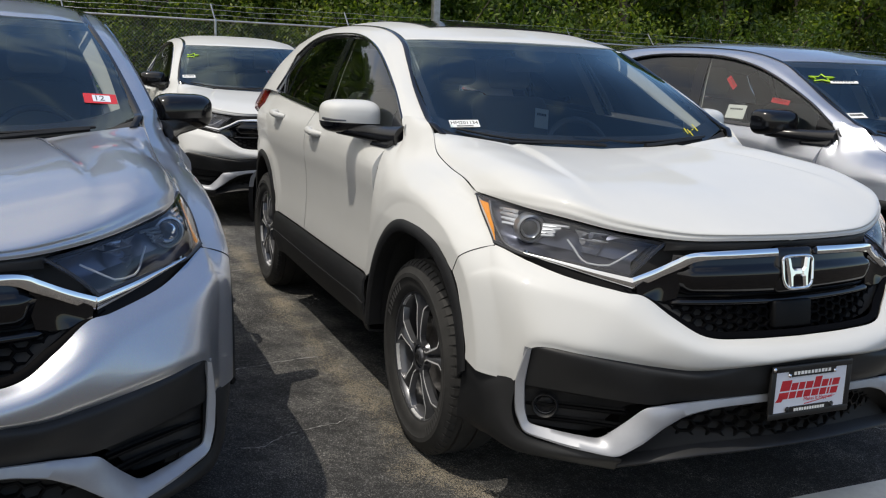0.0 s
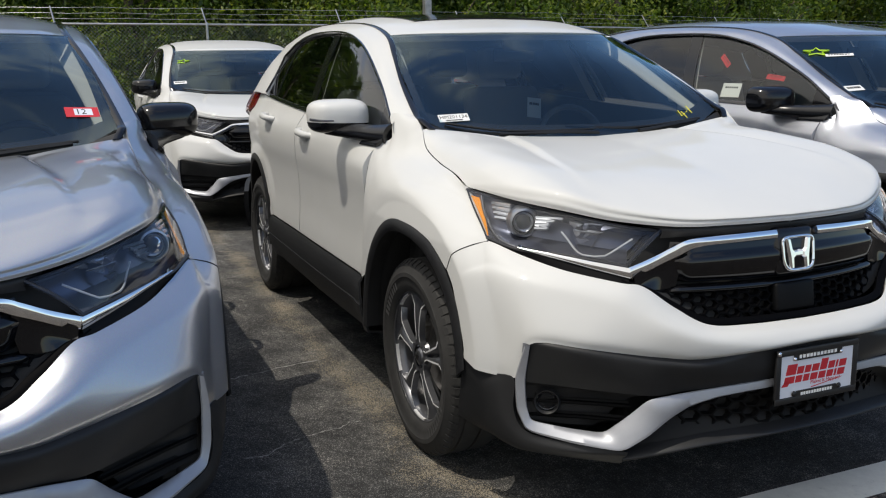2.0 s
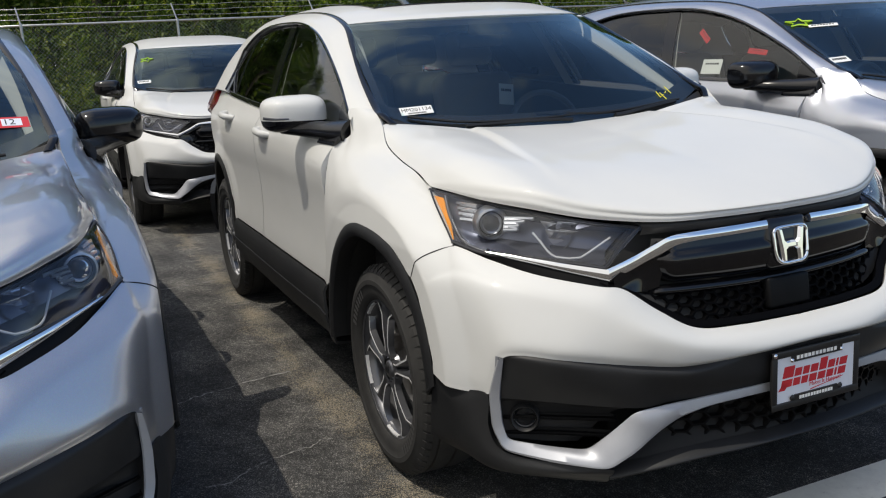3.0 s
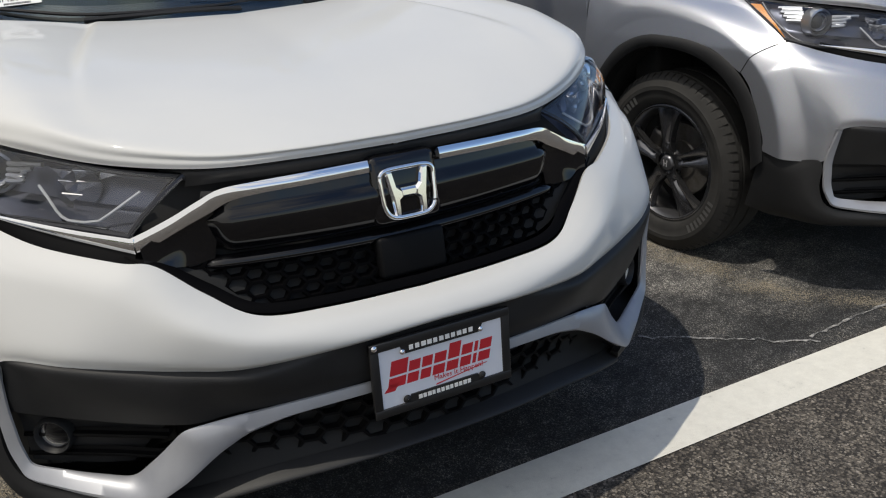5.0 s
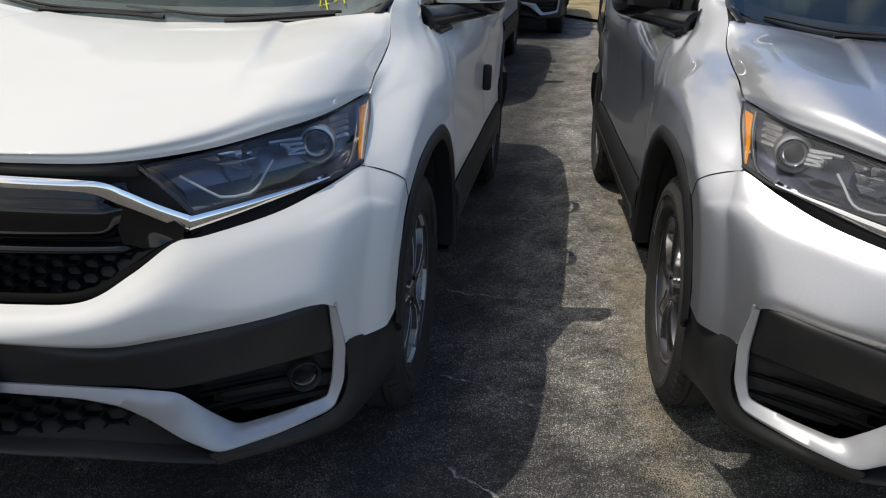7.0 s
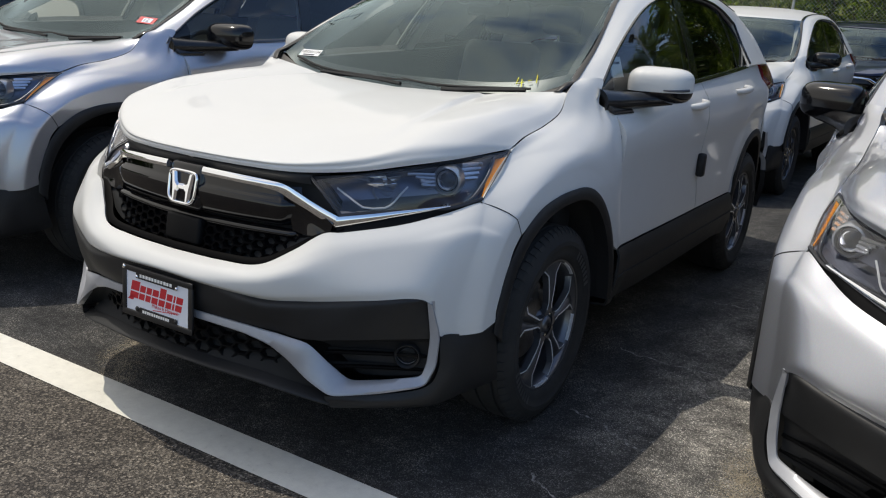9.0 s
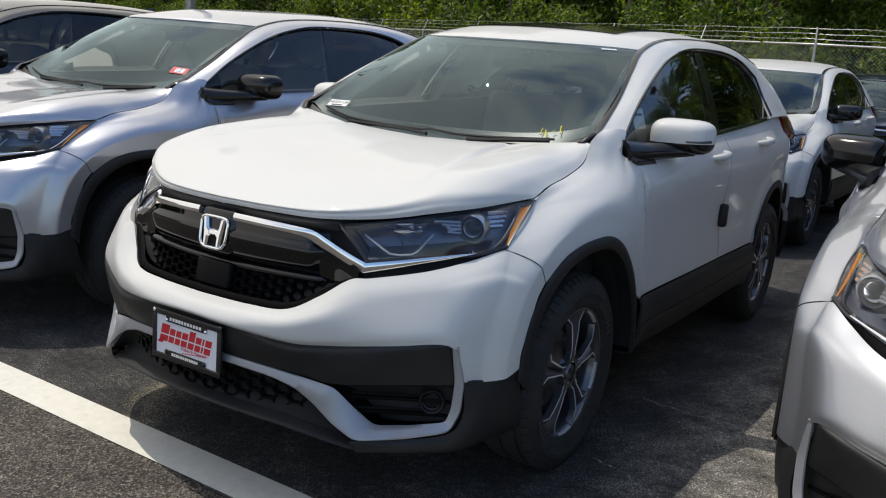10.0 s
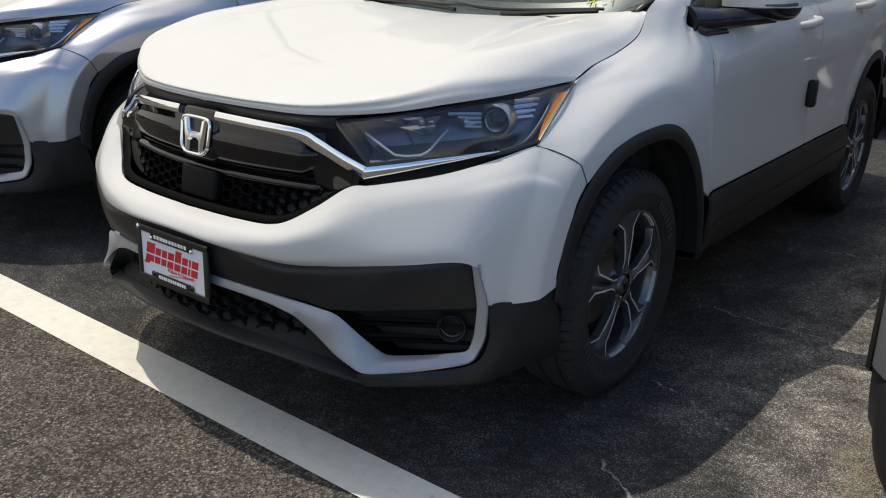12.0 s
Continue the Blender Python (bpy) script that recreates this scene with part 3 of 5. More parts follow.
    both("sill_moulding", sheet(np.stack([hip, hip * .8 + midp * .2 + (.010, 0, 0), hip * .35 + midp * .65 + (.004, 0, 0), midp + (-.006, 0, 0), midp, midp * .6 + lowp * .4 + (.004, 0, 0), lowp, lowp + (-.16, 0, -.02)]), 0.01), PLASTIC, car, "black plastic sill moulding")
    under = box(-.70, .70, .42, 4.45, .24, .40, .03)
    part("underbody", under, DARK, car)
    part("engine_bay_tray", merged(box(-.60, .60, .33, 1.20, .40, .86, .03), box(-.50, .50, .24, .34, .30, .62, .02), box(-.8, .8, 1.16, 1.3, .4, 1.06, .02)), DARK, car)


def lower_front(car, fog):
    bends = np.linspace(0, len(TRIM_IN) - 1, 111)
    edges = [np.stack([np.interp(bends, range(len(e)), np.array(e)[:, k]) for k in range(3)], -1) for e in (TRIM_IN, TRIM_OUT)]
    for e in edges:
        for _ in range(5):
            e[1:-1] = (e[:-2] + 2 * e[1:-1] + e[2:]) / 4
    a, b = edges
    face = np.stack([a, a * .92 + b * .08, a * .55 + b * .45, a * .10 + b * .90, b])
    out = normals(face)
    if ((face - np.array((0, 2.3, .7))) * out).sum() < 0:
        out = -out
    trim = sheet(face + out * (.005 * np.array([0, .85, 1, .8, -.4]))[:, None, None], 0.022, (0, 2.3, .7))
    both("bumper_trim", trim, TRIM, car, "satin silver bumper trim")
    # black bar between body colour and trim
    top = np.array(SKIN_LOW[:8]) + (0, .004, 0)
    shelf = [(0, .002, .590), (.2, .010, .584), (.37, .036, .570), (.48, .080, .574), (.58, .128, .586), (.68, .184, .600), (.765, .252, .612), (.806, .330, .600)]
    low = [(0, .016, .506), (.2, .026, .502), (.33, .056, .492), (.42, .088, .482), (.50, .110, .474), (.60, .170, .480), (.70, .240, .488), (.808, .340, .490)]
    mid = (np.array(shelf) * .45 + np.array(low) * .55) + np.array([0, -.006, 0])
    part("bumper_cladding", sheet(whole(patch([top, shelf, mid, low], 50, 16)), 0.03), PLASTIC, car, "grained black plastic bumper cladding")
    # lamp recess behind the trim
    rec_up = [(.50, .120, .474), (.60, .182, .480), (.70, .252, .488), (.797, .330, .492)]
    rec_bk = [(.54, .190, .440), (.61, .245, .450), (.70, .300, .455), (.79, .352, .460)]
    rec_lo = [(.60, .255, .345), (.65, .275, .348), (.71, .310, .352), (.785, .345, .365)]
    both("lamp_recess", sheet(patch([rec_up, rec_bk, rec_lo], 16, 10), 0.01), PLASTIC, car)
    for z, d in ((.430, .004), (.385, .012)):
        both("recess_slat", band([(.53 + d, .165, z), (.62, .228, z), (.70, .284, z), (.79, .345, z)], [(.53 + d, .178, z - .012), (.62, .240, z - .012), (.70, .296, z - .012), (.79, .355, z - .012)], 14, 0.02, dome=.004), MESH_BLACK, car)
    if fog:
        m = pose(.742, .300, .425, 0, 0, 0) @ pose(0, 0, 0, 0, 0, -58)
        cup = moved(lathe([(.030, -.035), (.033, -.004), (.037, .0), (.041, -.006), (.041, -.03)], 24), m)
        lens = moved(lathe([(.0005, -.010), (.018, -.011), (.029, -.014), (.031, -.018)], 24), m)
        bowl = moved(lathe([(.0005, -.040), (.018, -.036), (.029, -.012)], 24), m)
        for s in (1, -1):
            turn = (lambda v: v) if s > 0 else flipped
            f = part("fog_lamp", turn(cup), PLASTIC, car)
            part("reflector", turn(bowl), BEZEL, f)
            part("lens", turn(lens), FOG_LENS, f)
    # lower intake with its lip
    up = np.array(TRIM_OUT[:6] + [(.560, .118, .316)]) + (0, .016, .004)
    lo = np.array(LIP + [(.575, .140, .290)]) + (0, .03, .004)
    bk = (up + lo) / 2 + (0, .05, 0)
    part("lower_intake", sheet(whole(patch([up, bk, lo], 30, 8)), 0.01), DARK, car)
    hexes(car, lambda x, z: .032 + .55 * x * x + (.48 - z) * .05, lambda x: np.interp(x, [0, .2, .33, .46, .58], [.344, .340, .333, .315, .298]),
          lambda x: np.interp(x, [0, .2, .33, .42, .50, .58], [.470, .468, .450, .418, .36, .31]), .030, .56, "intake_mesh")
    foot = np.array(LIP) + (0, .05, -.020)
    front = np.array(LIP)
    ledge = front + (0, .035, .016)
    part("front_lip", sheet(whole(patch([ledge, front, front + (0, .004, -.010), foot, foot + (0, .25, -.01)], 30, 16)), 0.01), PLASTIC, car, "black plastic front lip")
    corner = [
        [(.566, .128, .303), (.70, .224, .316), (.803, .316, .338), (.832, .344, .405), (.831, .349, .500), (.874, .449, .494), (.906, .531, .514)],
        [(.570, .136, .285), (.71, .220, .292), (.815, .322, .305), (.860, .385, .370), (.872, .420, .440), (.890, .480, .450), (.908, .550, .470)],
        [(.574, .186, .248), (.71, .265, .262), (.812, .355, .268), (.856, .425, .300), (.876, .475, .340), (.892, .525, .360), (.906, .575, .375)],
        [(.576, .420, .238), (.70, .440, .250), (.79, .480, .255), (.84, .520, .265), (.868, .550, .280), (.885, .575, .290), (.900, .600, .300)],
    ]
    both("bumper_corner", sheet(patch(corner, 30, 16), 0.02), PLASTIC, car, "black plastic bumper corner")


def hexes(car, depth, low, high, size, half, name):
    """A honeycomb of bars between two heights, on the sheet y = depth(x, z)."""
    out = []
    dx, dz = size * 1.5, size * 0.62
    seen = set()
    for i in range(-int(half / dx) - 1, int(half / dx) + 2):
        for j in range(0, 32):
            cx, cz = i * dx, 0.28 + j * 2 * dz + (dz if i % 2 else 0)
            ring = [(cx + size * math.cos(a), cz + size * 0.715 * math.sin(a)) for a in np.radians([0, 60, 120, 180, 240, 300])]
            for k in range(6):
                (x0, z0), (x1, z1) = ring[k], ring[(k + 1) % 6]
                key = tuple(sorted(((round(x0, 3), round(z0, 3)), (round(x1, 3), round(z1, 3)))))
                mx, mz = (x0 + x1) / 2, (z0 + z1) / 2
                if key in seen or abs(mx) > half or not low(abs(mx)) < mz < high(abs(mx)):
                    continue
                seen.add(key)
                a, b = np.array((x0, 0, z0)), np.array((x1, 0, z1))
                side = np.array((-(z1 - z0), 0, x1 - x0))
                side = side / np.linalg.norm(side) * 0.0035
                v = []
                for q, s, d in ((a, .8, 0), (b, .8, 0), (b, -.8, 0), (a, -.8, 0), (a, 1.6, .016), (b, 1.6, .016), (b, -1.6, .016), (a, -1.6, .016)):
                    w = q + side * s
                    v.append((w[0], depth(w[0], w[2]) + d, w[2]))
                out.append((np.array(v), [(0, 1, 2, 3), (4, 5, 1, 0), (3, 2, 6, 7), (1, 5, 6, 2), (4, 0, 3, 7)]))
    return part(name, merged(*out), GRILLE_BLACK if name == "grille_mesh" else MESH_BLACK, car, smooth=0)


def nose(x):
    """How far back the grille lies at this width."""
    return .110 + .38 * x * x


def grille(car):
    # dark backing from hood edge to bumper skin
    up = [(0, .175, .945), (.2, .190, .944), (.36, .240, .940), (.42, .262, .925), (.50, .262, .855), (.545, .262, .806)]
    lo = [(0, .118, .664), (.2, .126, .668), (.34, .140, .680), (.42, .160, .724), (.49, .200, .772), (.535, .232, .792)]
    md = (np.array(up) + np.array(lo)) / 2 + (0, .012, 0)
    part("grille_backing", sheet(whole(patch([up, md, lo], 40, 10)), 0.01), DARK, car)
    part("hood_seal", sheet(whole(patch([[(0, .150, .952), (.2, .166, .952), (.37, .216, .950), (.45, .262, .948)], [(0, .136, .942), (.2, .151, .941), (.36, .194, .939), (.41, .222, .938)], [(0, .140, .922), (.2, .155, .921), (.36, .200, .916), (.41, .228, .912)]], 30, 8)), 0.01), PLASTIC, car)
    # frame lip along the bumper skin
    rim = [(0, .060, .666), (.2, .066, .670), (.34, .084, .681), (.425, .134, .724), (.50, .184, .777), (.545, .220, .800)]
    rim_in = np.array(rim) + np.array([(0, .016, .014), (0, .016, .014), (-.008, .016, .014), (-.018, .016, .012), (-.016, .014, .010), (-.012, .010, .006)])
    part("grille_surround", merged(band(rim, rim_in, 50, .03, dome=.002), flipped(band(rim, rim_in, 50, .03, dome=.002))), GRILLE_BLACK, car)

    def swept(profile, reach, taper=1.0):
        """A bar across the grille whose section is (height, out) pairs; its end rounds off."""
        rows = []
        for k, (z, out) in enumerate(profile):
            end = reach + taper * (.5 - abs(k / (len(profile) - 1) - .5)) * .05
            x = np.linspace(0, end, 30)
            fall = .035 * smooth_step((x - end + .045) / .045)
            rows.append(np.stack([x, nose(x) - out + fall, z - .010 * (x / .42) ** 2 * (z > .85)], -1))
        return sheet(whole(np.array(rows)), .012)

    part("upper_blade", swept([(.910, -.010), (.898, -.004), (.884, -.004), (.876, .000), (.869, .008), (.860, .012), (.840, .013), (.815, .010), (.796, .004), (.786, -.006), (.783, -.020)], .385), PIANO, car, "gloss black grille blade")
    part("lower_blade", swept([(.778, -.016), (.772, -.004), (.766, .002), (.758, .002), (.752, -.004), (.748, -.018)], .415), PIANO, car, "gloss black grille blade")
    cheek = [[(.392, .172, .900), (.440, .190, .858), (.478, .196, .838), (.516, .200, .815)],
             [(.372, .172, .850), (.425, .188, .822), (.466, .192, .798), (.512, .196, .784)],
             [(.385, .175, .775), (.425, .182, .768), (.468, .184, .772), (.508, .196, .776)]]
    both("grille_cheek", sheet(patch(cheek, 14, 10), 0.01), PIANO, car)
    hexes(car, lambda x, z: nose(x) + .002 - (.75 - z) * .22, lambda x: np.interp(x, [0, .3, .36, .43, .5], [.668, .672, .684, .732, .790]), lambda x: np.interp(x, [0, .35, .46], [.755, .755, .785]), .0235, .46, "grille_mesh")
    # sensor cover below the badge
    part("sensor_cover", moved(box(-.076, .076, -.012, .02, -.044, .044, .010, 3), pose(0, .102, .722, -8, 0, 0)), SENSOR, car, "smooth dark grey radar cover")
    # chrome wings
    top = [(.078, .108, .930), (.2, .119, .927), (.30, .139, .922), (.362, .156, .915), (.402, .171, .896), (.446, .187, .872), (.494, .202, .850), (.528, .214, .836)]
    bot = [(.078, .102, .907), (.2, .113, .904), (.294, .133, .899), (.347, .150, .890), (.383, .163, .871), (.430, .180, .848), (.478, .195, .824), (.524, .210, .806)]
    both("chrome_wing", band(top, bot, 60, .02, dome=.003), CHROME, car, "polished chrome grille wing")
    lo1 = [(.524, .207, .836), (.602, .272, .849), (.66, .324, .860), (.715, .384, .869), (.768, .446, .878)]
    lo2 = [(.524, .205, .806), (.602, .270, .827), (.66, .321, .844), (.715, .382, .858), (.768, .445, .874)]
    sill = [(.524, .212, .806), (.602, .277, .828), (.68, .350, .851), (.760, .440, .872), (.818, .530, .890)]
    both("lamp_chrome_strip", band(lo1, lo2, 40, .012, dome=.003), CHROME, car, "chrome strip under the headlamp")
    lo3 = [(.528, .192, .774), (.60, .240, .786), (.68, .318, .812), (.76, .434, .848), (.820, .534, .886)]
    both("lamp_lower_filler", band(sill, np.array(lo3) + (0, .012, -.004), 30, .012, dome=.002), MESH_BLACK, car)
    # badge: plinth, rounded frame and two tapered uprights with a crossbar, leaning back
    lean_back = pose(0, .102, .854, -10, 0, 0)
    part("badge_plinth", moved(box(-.078, .078, -.002, .075, -.066, .082, .022, 4), lean_back), PIANO, car)
    a = np.linspace(0, 2 * math.pi, 64, endpoint=False)
    w = .058 + .008 * np.sin(a)
    ring = np.c_[w * np.sign(np.cos(a)) * np.abs(np.cos(a)) ** .42, np.full(64, -.008), .050 * np.sign(np.sin(a)) * np.abs(np.sin(a)) ** .42]
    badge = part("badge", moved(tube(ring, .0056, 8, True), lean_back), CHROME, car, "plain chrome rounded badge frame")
    up = slab([(-.048, .047), (-.031, .047), (-.024, .016), (-.012, .004), (-.012, -.010), (-.020, -.016), (-.022, -.047), (-.036, -.047), (-.040, -.010)], -.008, .002)
    both("upright", moved(chamfered(up, 0, .0058, .0075), lean_back), CHROME, badge, smooth=20)
    part("crossbar", moved(chamfered(slab([(-.022, .010), (.022, .010), (.020, -.012), (-.020, -.012)], -.006, .001), 0, .0085, .006), lean_back), CHROME, badge, smooth=20)


def head_lamp(car):
    n = 30
    up, lo = cr(LAMP_UP, n), cr(LAMP_LOW, n)
    t = np.linspace(0, 1, 12)[:, None, None]
    lens = up * (1 - t) + lo * t
    lens = lifted(lens, 1) * 0 + lens + (normals(lens) * np.sign(((lens - (0, 2.3, .7)) * normals(lens)).sum())) * ((.012 + .016 * np.sin(np.pi * np.clip((np.linspace(0, 1, n) - .55) / .45, 0, 1))[None, :, None]) * np.sin(np.pi * t))

    def at(u, v, d=0.0):
        """A place in the lamp: u outwards, v downwards, d behind the lens."""
        a, b = cr(LAMP_UP, 200)[int(u * 199)], cr(LAMP_LOW, 200)[int(u * 199)]
        return a * (1 - v) + b * v + np.array((-.25, .88, -.1)) * d

    def strip(pts, w, d, depth=.006):
        c = np.array([at(u, v, d) for u, v in pts])
        c = cr(c, len(pts) * 6)
        return tube(c, w, 6)

    back = lens + np.array((-.02, .085, -.005)) * np.clip(np.minimum(np.minimum(t, 1 - t) * 4, 1), 0.12, 1)
    for s in (1, -1):
        turn = (lambda v: v) if s > 0 else flipped
        lamp = part("head_lamp", turn(sheet(back, 0.0)), LAMP_BOWL, car, "clear headlamp with amber corner")
        part("lens", turn(sheet(lens, 0.004)), LENS, lamp).visible_shadow = False
        part("bezel_rim", turn(merged(tube(up + (0, .006, -.004), .006, 6), tube(lo + (0, .006, .002), .006, 6), tube(lens[:, 0] + (0.004, .008, 0), .006, 6), tube(lens[:, -1] + (0, .004, 0), .003, 6))), BEZEL, lamp)
        c = at(.722, .40, .020)
        m = pose(*c, 0, 0, -72) @ Matrix.Scale(1.16, 4)
        part("projector", turn(moved(lathe([(.0005, .016), (.016, .013), (.026, .004), (.029, -.004)], 24), m)), LENS, lamp)
        part("projector_core", turn(moved(lathe([(.0005, -.012), (.020, -.010), (.030, -.002)], 24), m)), BEZEL, lamp)
        part("projector_ring", turn(moved(lathe([(.030, .0), (.033, .010), (.038, .008), (.041, -.004), (.043, -.024)], 32), m)), RIB, lamp)
        # stepped reflectors each side of the projector
        ribs = [strip([(.792, v), (.84, v + .02), (.888, v + .05)], .0068, .010) for v in (.12, .22, .32, .42)]
        ribs += [strip([(.510 + .04 * k, v - .05), (.58, v - .01), (.655, v + .04)], .0052, .016) for k, v in enumerate((.20, .28, .36, .44))]
        for k, rib in enumerate(ribs):
            part("reflector_rib", turn(rib), LIGHT_RIB if k < 4 else RIB, lamp)
        # cut-glass main beam reflector: leaning facets round a dark bowl
        c2 = at(.36, .42, .050)
        m2 = pose(*c2, 0, 0, -68)
        part("main_beam_bowl", turn(moved(lathe([(.004, -.050), (.024, -.040), (.038, -.016), (.044, .004)], 18), m2)), REFLECT, lamp)
        for (u0, v0), (u1, v1), (u2, v2), d0, d1 in (((.48, .16), (.40, .16), (.43, .32), .014, .034), ((.40, .12), (.30, .06), (.38, .30), .012, .040), ((.30, .06), (.235, .08), (.30, .24), .012, .030),
                                                     ((.44, .34), (.37, .32), (.40, .50), .022, .040), ((.37, .30), (.28, .26), (.36, .50), .020, .044), ((.41, .52), (.33, .50), (.365, .64), .018, .036)):
            facet = np.array([[at(u0, v0, d0), at(u1, v1, d0 + .004)], [at((u0 + u2) / 2, (v0 + v2) / 2, d1), at(u2, v2, d1)]])
            part("reflector_facet", turn(sheet(facet, .003)), REFLECT, lamp)
        guide = [at(u, v, .005) for u, v in ((.505, .44), (.455, .60), (.405, .77), (.375, .845), (.34, .89), (.265, .885), (.205, .83), (.175, .68), (.120, .30))]
        part("light_guide", turn(tube(np.array(guide), .0031, 6)), LIGHT_BAR, lamp, "white daytime light guide")
        # grey liner that turns from the amber corner along the foot of the lamp
        liner = [at(u, v, .010) for u, v in ((.938, .08), (.945, .42), (.935, .72), (.900, .91), (.82, .955), (.70, .965), (.50, .965), (.30, .965), (.14, .96))]
        part("lamp_liner", turn(tube(cr(liner, 40), .0055, 8)), BEZEL_GREY, lamp)
        brow = np.array([[at(u, v, d) for u in np.linspace(.06, .93, 16)] for v, d in ((.015, .004), (.07, .008), (.11, .045))])
        part("upper_shelf", turn(sheet(brow, .004)), BEZEL, lamp)
        am = np.array([[at(u, v, .005) for u in np.linspace(u0, .996, 4)] for u0, v in ((.950, .13), (.954, .40), (.962, .66), (.982, .93))])
        part("amber_reflector", turn(sheet(patch(am, 8, 10), .010)), AMBER, lamp, "amber side reflector")


def screen_sheet(nu, nv):
    base_row = [(0, 1.205, 1.108), (.2, 1.212, 1.112), (.4, 1.240, 1.122), (.58, 1.292, 1.152), (.716, 1.345, 1.206)]
    mid = (np.array(base_row) + np.array(HEADER)) / 2 + np.array([(0, -.055, .050), (0, -.053, .049), (0, -.045, .040), (0, -.03, .028), (.010, -.012, .008)])
    return whole(patch([base_row, mid, HEADER], nu, nv))


def glazing(car, sunroof):
    ws = screen_sheet(30, 26)
    glass = part("windscreen", sheet(ws, 0.004), GLASS, car, "clear laminated windscreen")
    glass.visible_shadow = False
    inside = ws + (0, .006, -.006)
    frit = merged(sheet(inside[:4], 0), sheet(inside[-3:], 0), sheet(inside[:, :3], 0), sheet(inside[:, -3:], 0))
    part("ceramic_border", frit, BEZEL, glass)
    part("mirror_sensor_shroud", merged(box(-.09, .09, 1.79, 1.90, 1.47, 1.535, .02), box(-.11, .11, 1.93, 1.955, 1.42, 1.485, .015)), DASH, glass)
    # cowl and wipers
    cowl = np.array([[(0, 1.15, 1.075), (.3, 1.155, 1.08), (.5, 1.18, 1.095), (.70, 1.25, 1.13)], [(0, 1.24, 1.112), (.3, 1.245, 1.116), (.5, 1.27, 1.132), (.712, 1.330, 1.195)]])
    part("cowl_panel", sheet(whole(patch(cowl, 24, 6)), 0.01), PLASTIC, car, "black plastic wiper cowl")
    part("wiper", merged(tube(cr([(-.42, 1.255, 1.145), (-.1, 1.235, 1.142), (.02, 1.228, 1.136)], 12), .008, 6), tube(cr([(-.62, 1.330, 1.190), (-.4, 1.262, 1.158), (-.1, 1.240, 1.150), (.05, 1.245, 1.152)], 24), .0055, 6)), PLASTIC, car, "black wiper arm and blade")
    part("wiper", merged(tube(cr([(.56, 1.290, 1.165), (.3, 1.238, 1.142), (.22, 1.228, 1.136)], 12), .009, 6), tube(cr([(.58, 1.292, 1.172), (.2, 1.240, 1.150), (-.12, 1.262, 1.166)], 24), .0055, 6)), PLASTIC, car, "black wiper arm and blade")
    # side glass: quarter sail, front door, rear door, rear quarter
    edge = cr([(p[1], p[2]) for p in GLASS_EDGE], 60)
    ex = cr([p[0] for p in GLASS_EDGE], 60)

    def window(y0, y1, inset=0.010):
        y = np.linspace(y0, y1, 20)
        lean = np.clip(1 - np.abs(y - 2.55) / .75, 0, 1)
        yt, yl = y + .085 * lean, y - .055 * lean
        top = np.interp(yt, edge[:, 0], edge[:, 1]) - inset
        xt = np.interp(yt, edge[:, 0], ex)
        low = belt(yl)
        xl = on_side(np.stack([yl, low], -1))[:, 0]
        t = np.linspace(0, 1, 10)[:, None]
        bow = 0.012 * np.sin(np.pi * t)
        return np.stack([xl * (1 - t) + xt * t + bow - .012, yl * (1 - t) + yt * t, low * (1 - t) + top * t], -1)

    both("mirror_sail", sheet(window(1.452, 1.565, .004), .01), MIRROR_BLACK, car)
    for a in both("front_window", sheet(window(1.565, 2.50), .004), SIDE_GLASS, car, "lightly tinted front door glass"):
        a.visible_shadow = False
    both("centre_pillar", sheet(window(2.50, 2.60) + (.002, 0, 0), .01), MIRROR_BLACK, car, "black centre pillar")
    both("rear_side_window", sheet(window(2.60, 3.33), .004), PRIVACY, car, "dark privacy rear door glass")
    both("window_divider", sheet(window(3.33, 3.38) + (.002, 0, 0), .01), MIRROR_BLACK, car)
    both("quarter_window", sheet(window(3.38, 3.580), .004), PRIVACY, car, "dark privacy quarter glass")
    trim = np.array(GLASS_EDGE)
    yy = np.linspace(3.565, 1.43, 14)
    low = on_side(np.c_[yy, belt(yy) + .006], .004)
    low2 = on_side(np.c_[yy, belt(yy) - .010], .008)
    both("window_moulding", merged(tube(np.concatenate([cr(trim + (.004, 0, -.006), 70), cr([(.766, 3.600, 1.360), (.844, 3.560, 1.253)], 6)]), .0065, 6), sheet(np.stack([low, (low + low2) / 2 + (.003, 0, 0), low2]), .008)), GLOSS, car, "black window moulding")
    if sunroof:
        rows = [[(0, y, z + .006), (.2, y + .01, z + .004), (.41, y + .06, z - .008)] for y, z in ((2.12, 1.626), (2.35, 1.651), (2.60, 1.667), (2.90, 1.677))]
        part("sunroof", sheet(whole(patch(rows, 14, 14)), .004), GLOSS, car, "dark glass sunroof")
    part("roof_antenna", sheet(np.array([[(-.02, 3.75, 1.63), (0, 3.74, 1.634), (.02, 3.75, 1.63)], [(-.014, 3.82, 1.66), (0, 3.815, 1.675), (.014, 3.82, 1.66)], [(-.01, 3.91, 1.67), (0, 3.905, 1.692), (.01, 3.91, 1.67)], [(-.006, 3.935, 1.62), (0, 3.935, 1.62), (.006, 3.935, 1.62)]]), .0), GLOSS, car)


